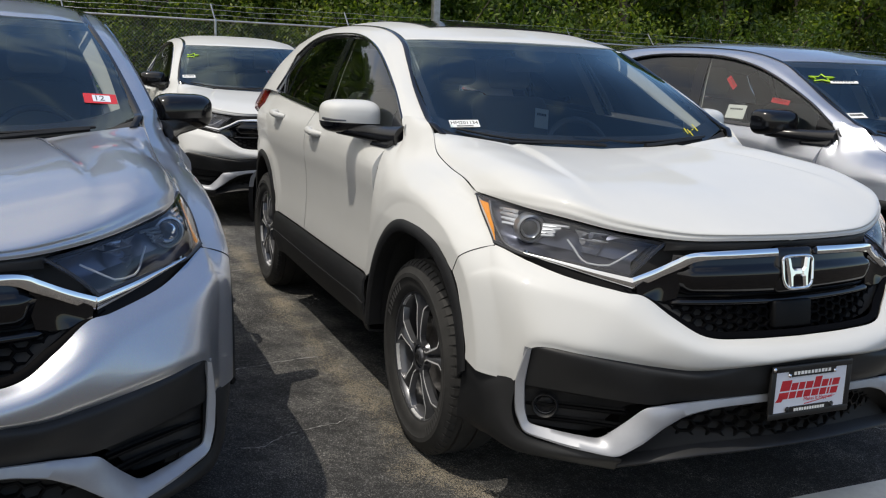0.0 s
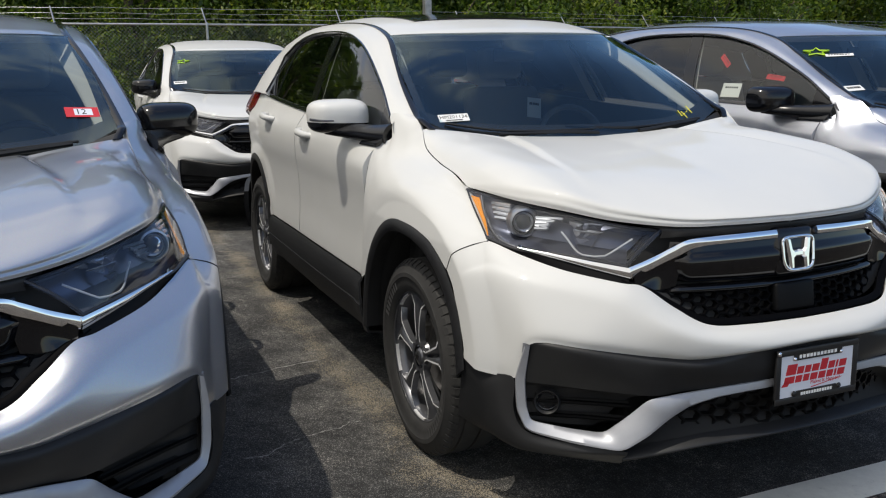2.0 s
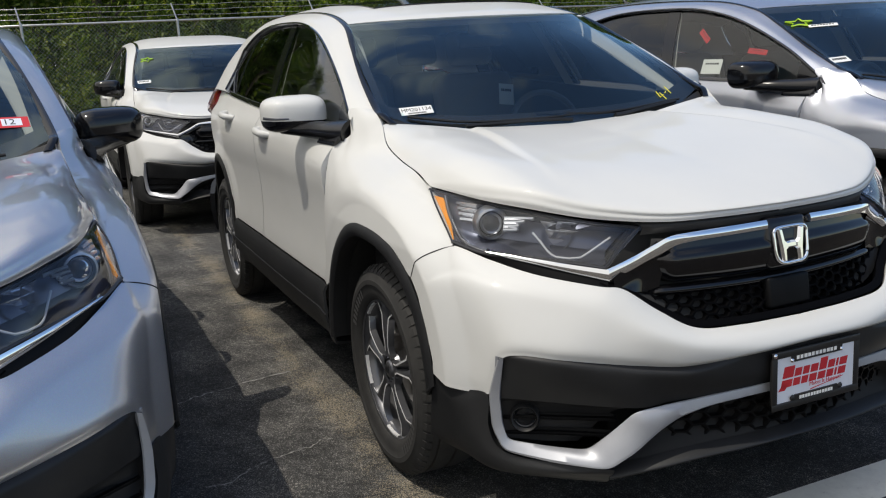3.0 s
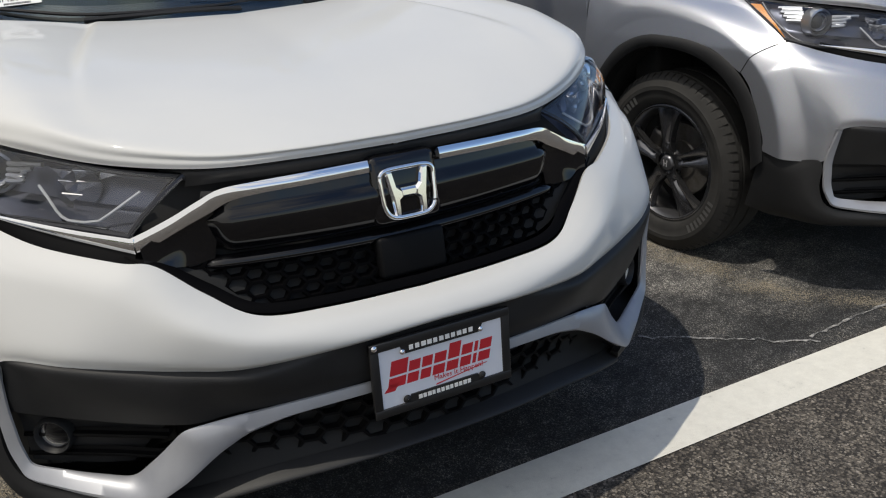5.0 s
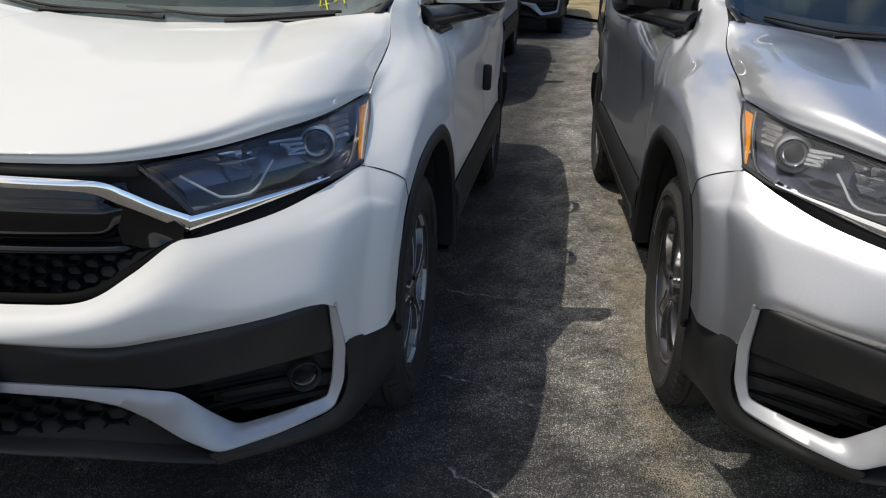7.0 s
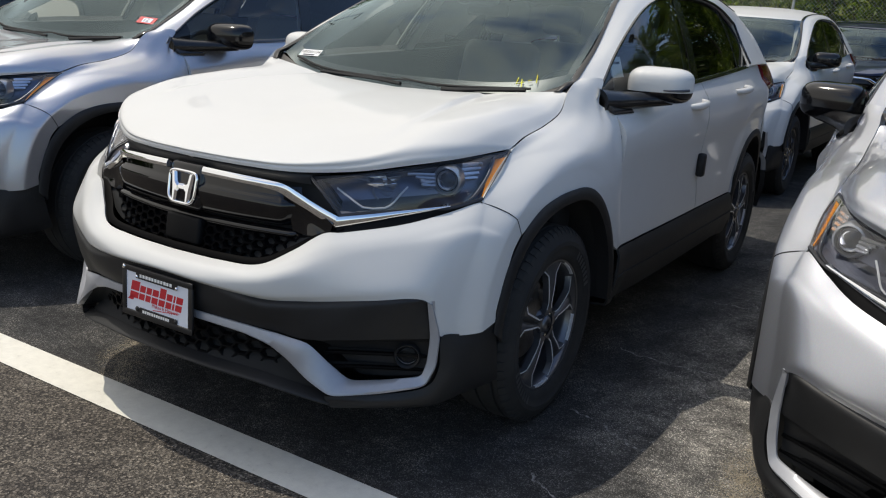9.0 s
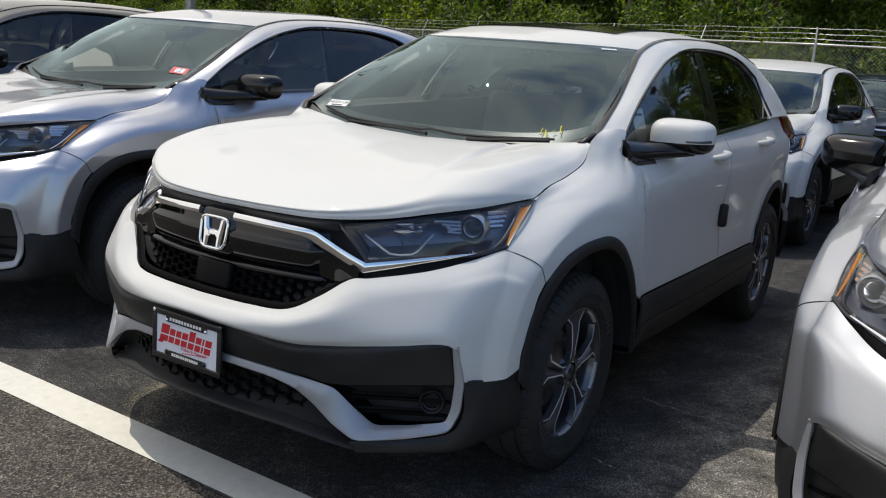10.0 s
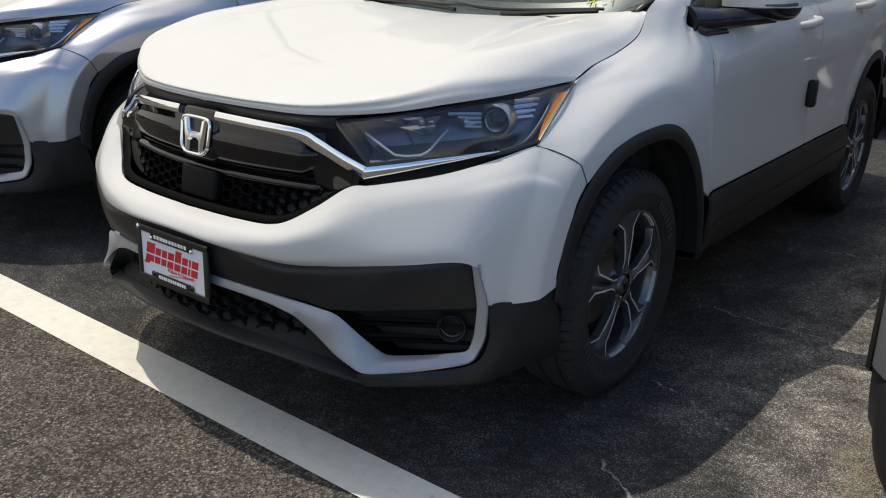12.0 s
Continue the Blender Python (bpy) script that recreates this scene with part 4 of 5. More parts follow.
def mirrors(car, cap, signal):
    for s in (1, -1):
        bm = bmesh.new()
        bmesh.ops.create_uvsphere(bm, u_segments=32, v_segments=18, radius=1.0)
        for v in bm.verts:
            x, y, z = v.co
            q = 0.50
            x, z = math.copysign(abs(x) ** q, x), math.copysign(abs(z) ** (q + .12), z)
            y = -abs(y) ** .8 if y < 0 else y * .25
            v.co = (.934 + x * .123, 1.738 + y * .105 + .055 * (x * .5 + .5), 1.208 + z * (.070 * (1.0 - .08 * x) if z > 0 else .074 * (1.0 + .05 * x)) + .004 * x)
        shell = from_bm(bm)
        vz = shell[0][:, 2]
        up = [f for f in shell[1] if np.mean([vz[i] for i in f]) > 1.181]
        dn = [f for f in shell[1] if np.mean([vz[i] for i in f]) <= 1.181]
        turn = (lambda v: v) if s > 0 else flipped
        neck = cr([(.798, 1.430, 1.142), (.838, 1.520, 1.142), (.890, 1.650, 1.146), (.980, 1.755, 1.154)], 16)
        nv, nf = tube(neck, np.linspace(.064, .030, 16), 16)
        nv[:, 2] = neck[:, 2].repeat(16) + (nv[:, 2] - neck[:, 2].repeat(16)) * .78
        u, v = np.meshgrid(np.linspace(0, 1, 14), np.linspace(0, 1, 10))
        pad = on_side(np.stack([1.412 + .022 * (2 * v - 1) ** 2 + u * .16, 1.100 + v * (.065 - .02 * u)], -1), .006 + .016 * np.sin(np.pi * v) ** .7)
        m = part("door_mirror", turn((shell[0], up)), cap, car, "door mirror on a black foot")
        part("lower_shell", turn((shell[0], dn)), GLOSS if signal else MIRROR_BLACK, m)
        part("mirror_foot", turn(merged((nv, nf), sheet(pad, .014))), FOOT_BLACK, m)
        if signal:
            part("turn_signal", turn(band([(.975, 1.666, 1.196), (1.025, 1.682, 1.199), (1.058, 1.736, 1.203)], [(.975, 1.666, 1.190), (1.025, 1.682, 1.190), (1.058, 1.736, 1.192)], 16, .004, (.94, 1.78, 1.20), .002)), BEZEL_GREY, m)
        part("mirror_glass", turn(box(.846, 1.024, 1.772, 1.784, 1.152, 1.258, .012)), CHROME, m)


def cabin(car, seat_mat):
    part("dashboard", sheet(whole(patch([[(0, 1.30, 1.05), (.4, 1.34, 1.06), (.70, 1.42, 1.09)], [(0, 1.60, 1.075), (.4, 1.62, 1.085), (.72, 1.66, 1.09)], [(0, 1.86, 1.05), (.4, 1.88, 1.06), (.74, 1.90, 1.05)], [(0, 1.90, .80), (.4, 1.92, .80), (.74, 1.92, .80)]], 20, 12)), .03), DASH, car)
    part("dash_display", box(-.13, .13, 1.83, 1.86, .99, 1.12, .01), BEZEL, car)
    part("instrument_hood", box(.22, .56, 1.72, 1.90, 1.06, 1.115, .02), DASH, car)
    a = np.linspace(0, 2 * math.pi, 32, endpoint=False)
    c = np.array([.38, 2.02, 1.02])
    ring = c + np.stack([.185 * np.cos(a), .06 * np.sin(a), .172 * np.sin(a)], -1)
    w = part("steering_wheel", tube(ring, .015, 8, True), DASH, car)
    part("wheel_hub", merged(moved(lathe([(.0005, -.02), (.05, -.02), (.065, 0), (.06, .03)], 20), pose(*c, 0, 0, 90)), tube([c + (-.18, 0, 0), c + (.18, 0, 0)], .016, 6), tube([c, c + (0, -.05, -.16)], .016, 6)), DASH, w)
    for y, xs in ((2.35, (-.38, .38)), (3.15, (-.40, .0, .40))):
        for x in xs:
            wd = .25 if y < 3 else .21
            seat = part("seat", merged(box(x - wd, x + wd, y - .25, y + .28, .55, .74, .06, 3), moved(box(x - wd * .95, x + wd * .95, -.07, .07, 0, .62, .06, 3), pose(0, y + .32, .68, -16, 0, 0))), seat_mat, car)
            part("headrest", moved(box(x - .13, x + .13, -.05, .05, .66, .85, .04, 3), pose(0, y + .32, .68, -14, 0, 0)), seat_mat, seat)
    part("cabin_floor", box(-.78, .78, 1.3, 4.35, .42, .50), DARK, car)
    yl, vl = np.meshgrid(np.linspace(1.50, 3.66, 30), np.linspace(0, 1, 8))
    panel = on_side(np.stack([yl, .55 + vl * (belt(yl) - .552)], -1), -.050)
    panel[..., 0] -= .05 * np.sin(np.pi * vl) ** .8
    panel = np.concatenate([panel, panel[-1:] + (.045, 0, .004)])
    both("door_lining", sheet(panel, 0, (3, 2.5, .8)), DASH, car)
    post = np.array(GLASS_EDGE)
    for y0, y1 in ((2.505, 2.595), (3.34, 3.37)):
        yk = np.linspace(y0, y1, 5)
        lean = np.clip(1 - np.abs(yk - 2.55) / .75, 0, 1)
        yt, yl = yk + .085 * lean, yk - .055 * lean
        top = np.c_[np.interp(yt, post[:, 1], post[:, 0]) - .03, yt, np.interp(yt, post[:, 1], post[:, 2])]
        low = on_side(np.c_[yl, belt(yl)], -.045)
        both("pillar_cover", sheet(np.stack([low, (low + top) / 2 + (.006, 0, 0), top]), .0, (3, 2.5, .8)), LINER, car)
    part("load_cover", box(-.62, .62, 3.5, 4.3, .95, 1.0, .02), DARK, car)
    lining = [[(0, 1.80, 1.530), (.3, 1.86, 1.535), (.56, 2.06, 1.525)], [(0, 2.6, 1.630), (.3, 2.6, 1.622), (.545, 2.6, 1.570)], [(0, 4.2, 1.535), (.3, 4.15, 1.53), (.54, 3.9, 1.48)]]
    part("headliner", sheet(whole(patch(lining, 14, 12)), .004, (0, 2.6, 3)), LINER, car)
    rim = np.array(ROOF_EDGE[:4]) + (-.020, .014, -.016)
    turn_in = np.array(ROOF_EDGE[:4]) + (-.082, .075, -.036)
    outer = np.array(GLASS_EDGE[:4]) + (-.045, .055, -.020)
    both("pillar_lining", sheet(patch([rim, (rim * .5 + turn_in * .5) + (-.008, -.006, 0), turn_in, outer], 20, 12), .0, (0, 3.5, 1.0)), LINER, car)


def wheel(car, style, front, side):
    """One wheel with its outer face towards +x of the left side."""
    y = AXLE if front else REAR_AXLE
    x = 0.860
    w = new("wheel")
    w.parent = car
    R = TYRE_R
    prof = [(.234, -.10), (.255, -.112), (.30, -.120), (.335, -.116), (.352, -.104), (R - .004, -.085), (R, -.06), (R, -.012), (R - .008, -.010), (R - .008, -.002), (R, 0), (R, .058), (R - .008, .060), (R - .008, .067), (R - .001, .069), (R - .004, .085), (.352, .104), (.335, .117), (.318, .121), (.316, .1235), (.30, .1235), (.298, .121), (.275, .118), (.258, .113), (.247, .105), (.240, .096)]
    tyre = lathe([(r, a - .118 + .030) for r, a in prof], 72)
    m = pose(x, y, HUB_Z)
    turn = (lambda v: v) if side > 0 else flipped
    t = part("tyre", turn(moved(tyre, m)), RUBBER, w, "black all-season tyre")
    # shoulder blocks
    blocks = []
    for k in range(64):
        a0 = 2 * math.pi * k / 64
        for r0, r1, xa, xb in ((.346, R + .0015, .0, .016),):
            v = []
            for da in (0.0, 0.068):
                c, s_ = math.cos(a0 + da), math.sin(a0 + da)
                v += [((.088 - .118 + .030), (R + .001) * c, (R + .001) * s_), ((.106 - .118 + .030), .3545 * c, .3545 * s_), ((.113 - .118 + .030), .342 * c, .342 * s_), ((.080 - .118 + .030), .345 * c, .345 * s_)]
            blocks.append((np.array(v), [(0, 1, 5, 4), (1, 2, 6, 5), (0, 4, 7, 3), (0, 3, 2, 1), (4, 5, 6, 7)]))
    tagged(part("tread_block", turn(moved(merged(*blocks), m)), RUBBER, t, smooth=0), kind="stuff")
    bars = []
    for start in (0.35, 3.5):
        for k in range(8):
            a0 = start + k * .085
            v = []
            for da in (0, .05):
                for r in (.268, .300):
                    v.append((.0355 - .0035 * abs(r - .29) / .02, r * math.cos(a0 + da), r * math.sin(a0 + da)))
            bars.append((np.array(v) + (.0, 0, 0), [(0, 1, 3, 2), (2, 3, 1, 0)]))
    tagged(part("sidewall_mark", turn(moved(merged(*bars), m)), LETTER, t, smooth=0), kind="stuff")
    RR = .245 if style == "split" else .236
    barrel = lathe([(RR - .004, -.17), (RR - .02, -.12), (RR - .022, -.03), (RR - .010, .004), (RR, .012), (RR + .004, .010), (RR + .005, .0)], 60)
    part("rim_barrel", turn(moved(barrel, m)), RIM_DARK, w)
    part("rim_lip", turn(moved(lathe([(RR - .007, .0105), (RR - .0065, .0135), (RR - .001, .0150), (RR + .003, .0125)], 60), m)), RIM_DARK if style == "split" else RIM_GREY, w)
    part("brake_disc", turn(moved(lathe([(.0005, -.075), (.075, -.075), (.08, -.082), (.15, -.082), (.152, -.10), (.01, -.10)], 40), m)), STEEL, w)
    part("brake_caliper", turn(moved(moved(box(-.11, -.05, -.05, .05, .115, .175, .015), pose(0, 0, 0, -65 if front else 65, 0, 0)), m)), STEEL, w)
    part("wheel_back", turn(moved(lathe([(.0005, -.115), (RR - .03, -.115)], 30), m)), DARK, w)
    n = 5
    if style == "split":
        ang = lambda r: np.interp(r, [.045, .056, .064, .085, .192, .245], [40, 36, 20, 11.0, 11.0, 24.5])
    else:
        ang = curve1([.045, .062, .085, .12, .16, .20, .236], [40, 31, 19, 15.5, 14.5, 15.5, 18.0])
    rr = np.sort(np.append(np.linspace(.045, RR - .002, 22), [.064, .085, .192]))
    for k in range(n):
        c0 = math.radians(90 + 72 * k)
        rows, e1, e2 = [], [], []
        for r in rr:
            h = math.radians(float(ang(r)))
            bulge = .012 + .010 * (1 - ((r - .12) / .12) ** 2)
            line = []
            for q in (-1, -.9, -.62, -.3, 0, .3, .62, .9, 1):
                groove = .020 * math.exp(-((q) / .33) ** 2) * min(1, max(0, (r - .055) / .03))
                edge = -.022 if abs(q) == 1 else 0
                a_ = c0 + h * q
                line.append((bulge - groove + edge - .012, r * math.cos(a_), r * math.sin(a_)))
            rows.append(line)
        sp = part("spoke", turn(moved(sheet(np.array(rows), .0, (-1, 0, 0)), m)), RIM_DARK if style == "split" else RIM_GREY, w)
        P = np.array(rows)
        wide = .0062 if style == "split" else .003
        for j, i in ((1, 2), (7, 6)):
            a_, b_ = P[2:, j], P[2:, i]
            f = np.clip(wide / np.linalg.norm(a_ - b_, axis=1), 0, .95)[:, None]
            rim = np.stack([a_ + (-.004, 0, 0), a_ + (.0016, 0, 0), a_ * (1 - f) + b_ * f + (.0016, 0, 0)])
            part("machined_edge", turn(moved(sheet(rim, .0, (-1, 0, 0)), m)), RIM_EDGE if style == "split" else RIM_GREY, sp, smooth=0)
        if style == "split":
            h0, h1 = c0 + math.radians(23.0), c0 + math.radians(49.0)
            aa = np.linspace(h0, h1, 12)
            arc = np.stack([np.stack([np.full(12, x_), r_ * np.cos(aa), r_ * np.sin(aa)], -1) for r_, x_ in ((RR - .012, -.002), (RR - .0115, .0095), (RR - .0055, .0105))])
            part("machined_edge", turn(moved(sheet(arc, .0, (-1, 0, 0)), m)), RIM_EDGE, w, smooth=0)
    part("centre_cap", turn(moved(lathe([(.0005, .012), (.022, .012), (.029, .008), (.034, -.004), (.056, -.006), (.062, -.02)], 32), m)), RIM_DARK, w)
    cap = [(-.012, .014), (-.007, .014), (-.004, .002), (.004, .002), (.007, .014), (.012, .014), (.009, -.014), (.005, -.014), (.003, -.003), (-.003, -.003), (-.005, -.014), (-.009, -.014)]
    part("cap_mark", turn(moved((np.array([(.0135, p[0], p[1]) for p in cap]), [tuple(range(12)), tuple(range(11, -1, -1))]), m)), RIM_EDGE, w, smooth=0)
    nuts = [moved(lathe([(.0005, .004), (.008, .003), (.0095, -.006)], 10), pose(0, .045 * math.cos(a), .045 * math.sin(a))) for a in np.radians([126 + 72 * k for k in range(5)])]
    for v in nuts:
        part("wheel_nut", turn(moved(v, m)), CHROME, w)


def suv(paint_mat, roof_mat, top_trim, label):
    car = new("car")
    tagged(car, label, "car", "parked cars", "")
    car_body(car, paint_mat, roof_mat)
    lower_front(car, top_trim)
    grille(car)
    head_lamp(car)
    glazing(car, top_trim)
    mirrors(car, paint_mat if top_trim else MIRROR_BLACK, top_trim)
    cabin(car, SEAT_GREY if not top_trim else SEAT_BLACK)
    for front in (True, False):
        for side in (1, -1):
            wheel(car, "split" if top_trim else "plain", front, side)
    return car


# ---------- ground ----------
def flat(x0, x1, y0, y1, z, nx=1, ny=1):
    xs, ys = np.linspace(x0, x1, nx + 1), np.linspace(y0, y1, ny + 1)
    v = np.array([(x, y, z) for y in ys for x in xs])
    f = [(j * (nx + 1) + i, j * (nx + 1) + i + 1, (j + 1) * (nx + 1) + i + 1, (j + 1) * (nx + 1) + i) for j in range(ny) for i in range(nx)]
    return v, f


ASPHALT = material("worn_asphalt", (0.06, 0.06, 0.06), 0.9, Specular_IOR_Level=.42)
xyz = add(ASPHALT, "SeparateXYZ")
join(ASPHALT, coords(ASPHALT), xyz.inputs[0])
fine = add(ASPHALT, "TexVoronoi", Scale=300.0)
join(ASPHALT, coords(ASPHALT), fine.inputs["Vector"])
grit = add(ASPHALT, "TexVoronoi", Scale=150.0)
join(ASPHALT, coords(ASPHALT), grit.inputs["Vector"])
# the lane: coarse warm stones standing out of the binder
lane = ramp(ASPHALT, grit.outputs["Color"], [(0.22, (0.036, 0.033, 0.031)), (0.55, (0.108, 0.098, 0.087)), (0.80, (0.23, 0.210, 0.182)), (0.95, (0.38, 0.35, 0.31))])
gaps = ramp(ASPHALT, grit.outputs["Distance"], [(0.0, (1.15, 1.15, 1.15)), (0.62, (0.78, 0.78, 0.78)), (0.85, (0.34, 0.34, 0.34))])
lane = mixed(ASPHALT, 1.0, lane, gaps, "MULTIPLY")
lane = mixed(ASPHALT, 1.0, lane, ramp(ASPHALT, noise_of(ASPHALT, 5.0, 6, 0.65), [(0.32, (0.70, 0.66, 0.64)), (0.66, (1.25, 1.20, 1.12))]), "MULTIPLY")
# the bays: dark sealed asphalt, blotched and worn grey, darkened further for shade
bay = ramp(ASPHALT, fine.outputs["Color"], [(0.25, (0.025, 0.025, 0.0255)), (0.68, (0.045, 0.0448, 0.0445)), (0.95, (0.21, 0.207, 0.20))])
blot = ramp(ASPHALT, noise_of(ASPHALT, 3.2, 9, 0.68), [(0.34, (0.48, 0.48, 0.49)), (0.50, (0.90, 0.90, 0.90)), (0.66, (1.55, 1.53, 1.49))])
bay = mixed(ASPHALT, 1.0, bay, blot, "MULTIPLY")
blot2 = ramp(ASPHALT, noise_of(ASPHALT, 26.0, 8, 0.7), [(0.34, (0.62, 0.62, 0.62)), (0.66, (1.35, 1.34, 1.32))])
bay = mixed(ASPHALT, 1.0, bay, blot2, "MULTIPLY")
# sand drifted along the bay divisions, one every 2.53 m


def sums(m, how, a, b, clamp=False):
    n = m.node_tree.nodes.new("ShaderNodeMath")
    n.operation, n.use_clamp = how, clamp
    for sock, value in zip(n.inputs, (a, b)):
        if isinstance(value, (int, float)):
            sock.default_value = value
        else:
            join(m, value, sock)
    return n.outputs[0]


# it swings round the nose of the car beside it
swing = sums(ASPHALT, "POWER", sums(ASPHALT, "SUBTRACT", 1.0, xyz.outputs[1], True), 2.0)
along_x = sums(ASPHALT, "SUBTRACT", xyz.outputs[0], sums(ASPHALT, "MULTIPLY", swing, 0.60))
off = sums(ASPHALT, "PINGPONG", sums(ASPHALT, "ADD", along_x, 0.90 + 253.0), 1.265)
rag = noise_of(ASPHALT, 2.1, 8, 0.7)
near = sums(ASPHALT, "SUBTRACT", sums(ASPHALT, "MULTIPLY", rag, 0.62), off)
near = sums(ASPHALT, "MULTIPLY", sums(ASPHALT, "ADD", near, -0.19), 6.0, True)
behind_line = sums(ASPHALT, "MULTIPLY", sums(ASPHALT, "ADD", xyz.outputs[1], -0.13), 8.0, True)
# strip between the cars: pale dust, with sunlit brightness put into its colour
dust_and_sun = sums(ASPHALT, "MULTIPLY", sums(ASPHALT, "SUBTRACT", 0.64, off), 2.6, True)
dust_and_sun = sums(ASPHALT, "MULTIPLY", dust_and_sun, sums(ASPHALT, "MULTIPLY", sums(ASPHALT, "ADD", xyz.outputs[1], -0.42), 1.1, True))
dust_and_sun = sums(ASPHALT, "MULTIPLY", dust_and_sun, sums(ASPHALT, "ADD", 0.30, sums(ASPHALT, "MULTIPLY", sums(ASPHALT, "ADD", xyz.outputs[0], 0.5), 0.7, True)))
dust_and_sun = sums(ASPHALT, "MULTIPLY", dust_and_sun, ramp(ASPHALT, noise_of(ASPHALT, 6.5, 9, 0.7), [(0.34, (0.30,) * 3), (0.62, (1.0,) * 3)]))
bay = mixed(ASPHALT, dust_and_sun, bay, mixed(ASPHALT, 1.0, bay, (4.6, 4.48, 4.26), "MULTIPLY"))
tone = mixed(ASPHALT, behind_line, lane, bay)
pick = add(ASPHALT, "SeparateXYZ")
join(ASPHALT, fine.outputs["Color"], pick.inputs[0])
speck = sums(ASPHALT, "MULTIPLY", sums(ASPHALT, "ADD", pick.outputs[1], -0.72), 5.0, True)
drift = ramp(ASPHALT, noise_of(ASPHALT, 5.5, 8, 0.7), [(0.36, (0.52,) * 3), (0.60, (0.95,) * 3)])
zone = sums(ASPHALT, "MULTIPLY", sums(ASPHALT, "MULTIPLY", near, behind_line), drift)
cover = sums(ASPHALT, "ADD", zone, pick.outputs[2])
sand = sums(ASPHALT, "MULTIPLY", sums(ASPHALT, "ADD", cover, -1.0), 3.0, True)
tone = mixed(ASPHALT, sums(ASPHALT, "MULTIPLY", sand, 0.85), tone, (0.34, 0.290, 0.210))
scat = ramp(ASPHALT, noise_of(ASPHALT, 3.3, 9, 0.75), [(0.51, (0, 0, 0)), (0.67, (0.9, 0.9, 0.9))])
tone = mixed(ASPHALT, sums(ASPHALT, "MULTIPLY", scat, speck), tone, (0.36, 0.33, 0.28))
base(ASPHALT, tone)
bump(ASPHALT, sums(ASPHALT, "ADD", fine.outputs["Distance"], grit.outputs["Distance"]), 0.7, 0.006)
GROUND = tagged(part("ground", flat(-400, 400, -400, 600, 0.0), ASPHALT, smooth=0), "worn dark grey asphalt car park", "ground", kind="structure")

LINE_PAINT = material("worn_line_paint", (0.72, 0.70, 0.62), 0.8)
base(LINE_PAINT, ramp(LINE_PAINT, noise_of(LINE_PAINT, 22.0, 8, 0.75), [(0.25, (0.35, 0.34, 0.31)), (0.38, (0.66, 0.64, 0.57)), (0.7, (0.76, 0.74, 0.66))]))
bump(LINE_PAINT, noise_of(LINE_PAINT, 240.0, 3), 0.4, 0.003)
tagged(part("road_marking", flat(-14, 14, 0.048, 0.218, 0.004, 400, 2), LINE_PAINT, smooth=0), "cream painted line across the bay fronts", "road marking", kind="structure")

CHALK = material("pale_crack_filler", (0.34, 0.33, 0.31), 0.9)
base(CHALK, ramp(CHALK, noise_of(CHALK, 60.0, 6, 0.7), [(0.42, (0.07, 0.07, 0.07)), (0.6, (0.38, 0.37, 0.35))]))


def crack(x0, y0, x1, y1, seed, width=.016):
    rng = np.random.default_rng(seed)
    t = np.linspace(0, 1, 40)
    wob = np.cumsum(rng.normal(0, .006, 40))
    wob -= wob[0] + t * (wob[-1] - wob[0])
    n = np.array((-(y1 - y0), x1 - x0)) / math.hypot(x1 - x0, y1 - y0)
    c = np.c_[x0 + (x1 - x0) * t, y0 + (y1 - y0) * t] + wob[:, None] * n
    w = width * rng.uniform(.1, 1, 40)[:, None] * n / 2
    v = np.concatenate([np.c_[c + w, np.full(40, .0035)], np.c_[c - w, np.full(40, .0035)]])
    tagged(part("crack", (v, [(40 + i, 41 + i, i + 1, i) for i in range(39)]), CHALK, smooth=0), "pale gritty crack in the asphalt", "crack", kind="structure")


for k, c in enumerate(((1.02, 4.10, 1.60, 4.22), (1.50, .30, 2.40, .34), (1.05, .62, 1.50, .26), (.86, 1.9, 1.4, 1.85), (-1.6, 4.0, -.9, 4.1), (-1.55, 2.0, -.95, 2.15), (1.0, 2.9, 1.45, 2.95), (.95, 1.15, 1.3, 1.0), (-1.5, 1.2, -1.0, 1.35), (.5, 7.4, 1.7, 7.5))):
    crack(*c, k)

# ---------- cars ----------
white_car = suv(WHITE, WHITE, True, "white compact SUV with black cladding and a dealer plate")
silver_car = suv(SILVER, SILVER, False, "silver compact SUV with black mirrors and grey wheels")
silver_car.matrix_basis = pose(2.600, .232, 0, 0, 0, 3.5)


def repaint(car, new_mat, label):
    for o in car.children_recursive:
        for slot in o.material_slots:
            if slot.material is SILVER:
                slot.link = "OBJECT"
                slot.material = new_mat
    return tagged(car, label)


left_car = copy_thing(silver_car, pose(-2.525, .138, 0, 0, 0, .5))
back_white = repaint(copy_thing(silver_car, pose(-0.309, 5.657, 0, 0, 0, -.5)), WHITE, "white compact SUV with black mirrors in the row behind")
back_black = repaint(copy_thing(silver_car, pose(2.50, 5.45, 0)), BLACK, "black compact SUV in the row behind")
far_black = repaint(copy_thing(silver_car, pose(-5.05, .0, 0)), BLACK, "black compact SUV beside a silver one")
third_navy = repaint(copy_thing(silver_car, pose(0.25, 10.9, 0)), NAVY, "navy compact SUV in the third row")


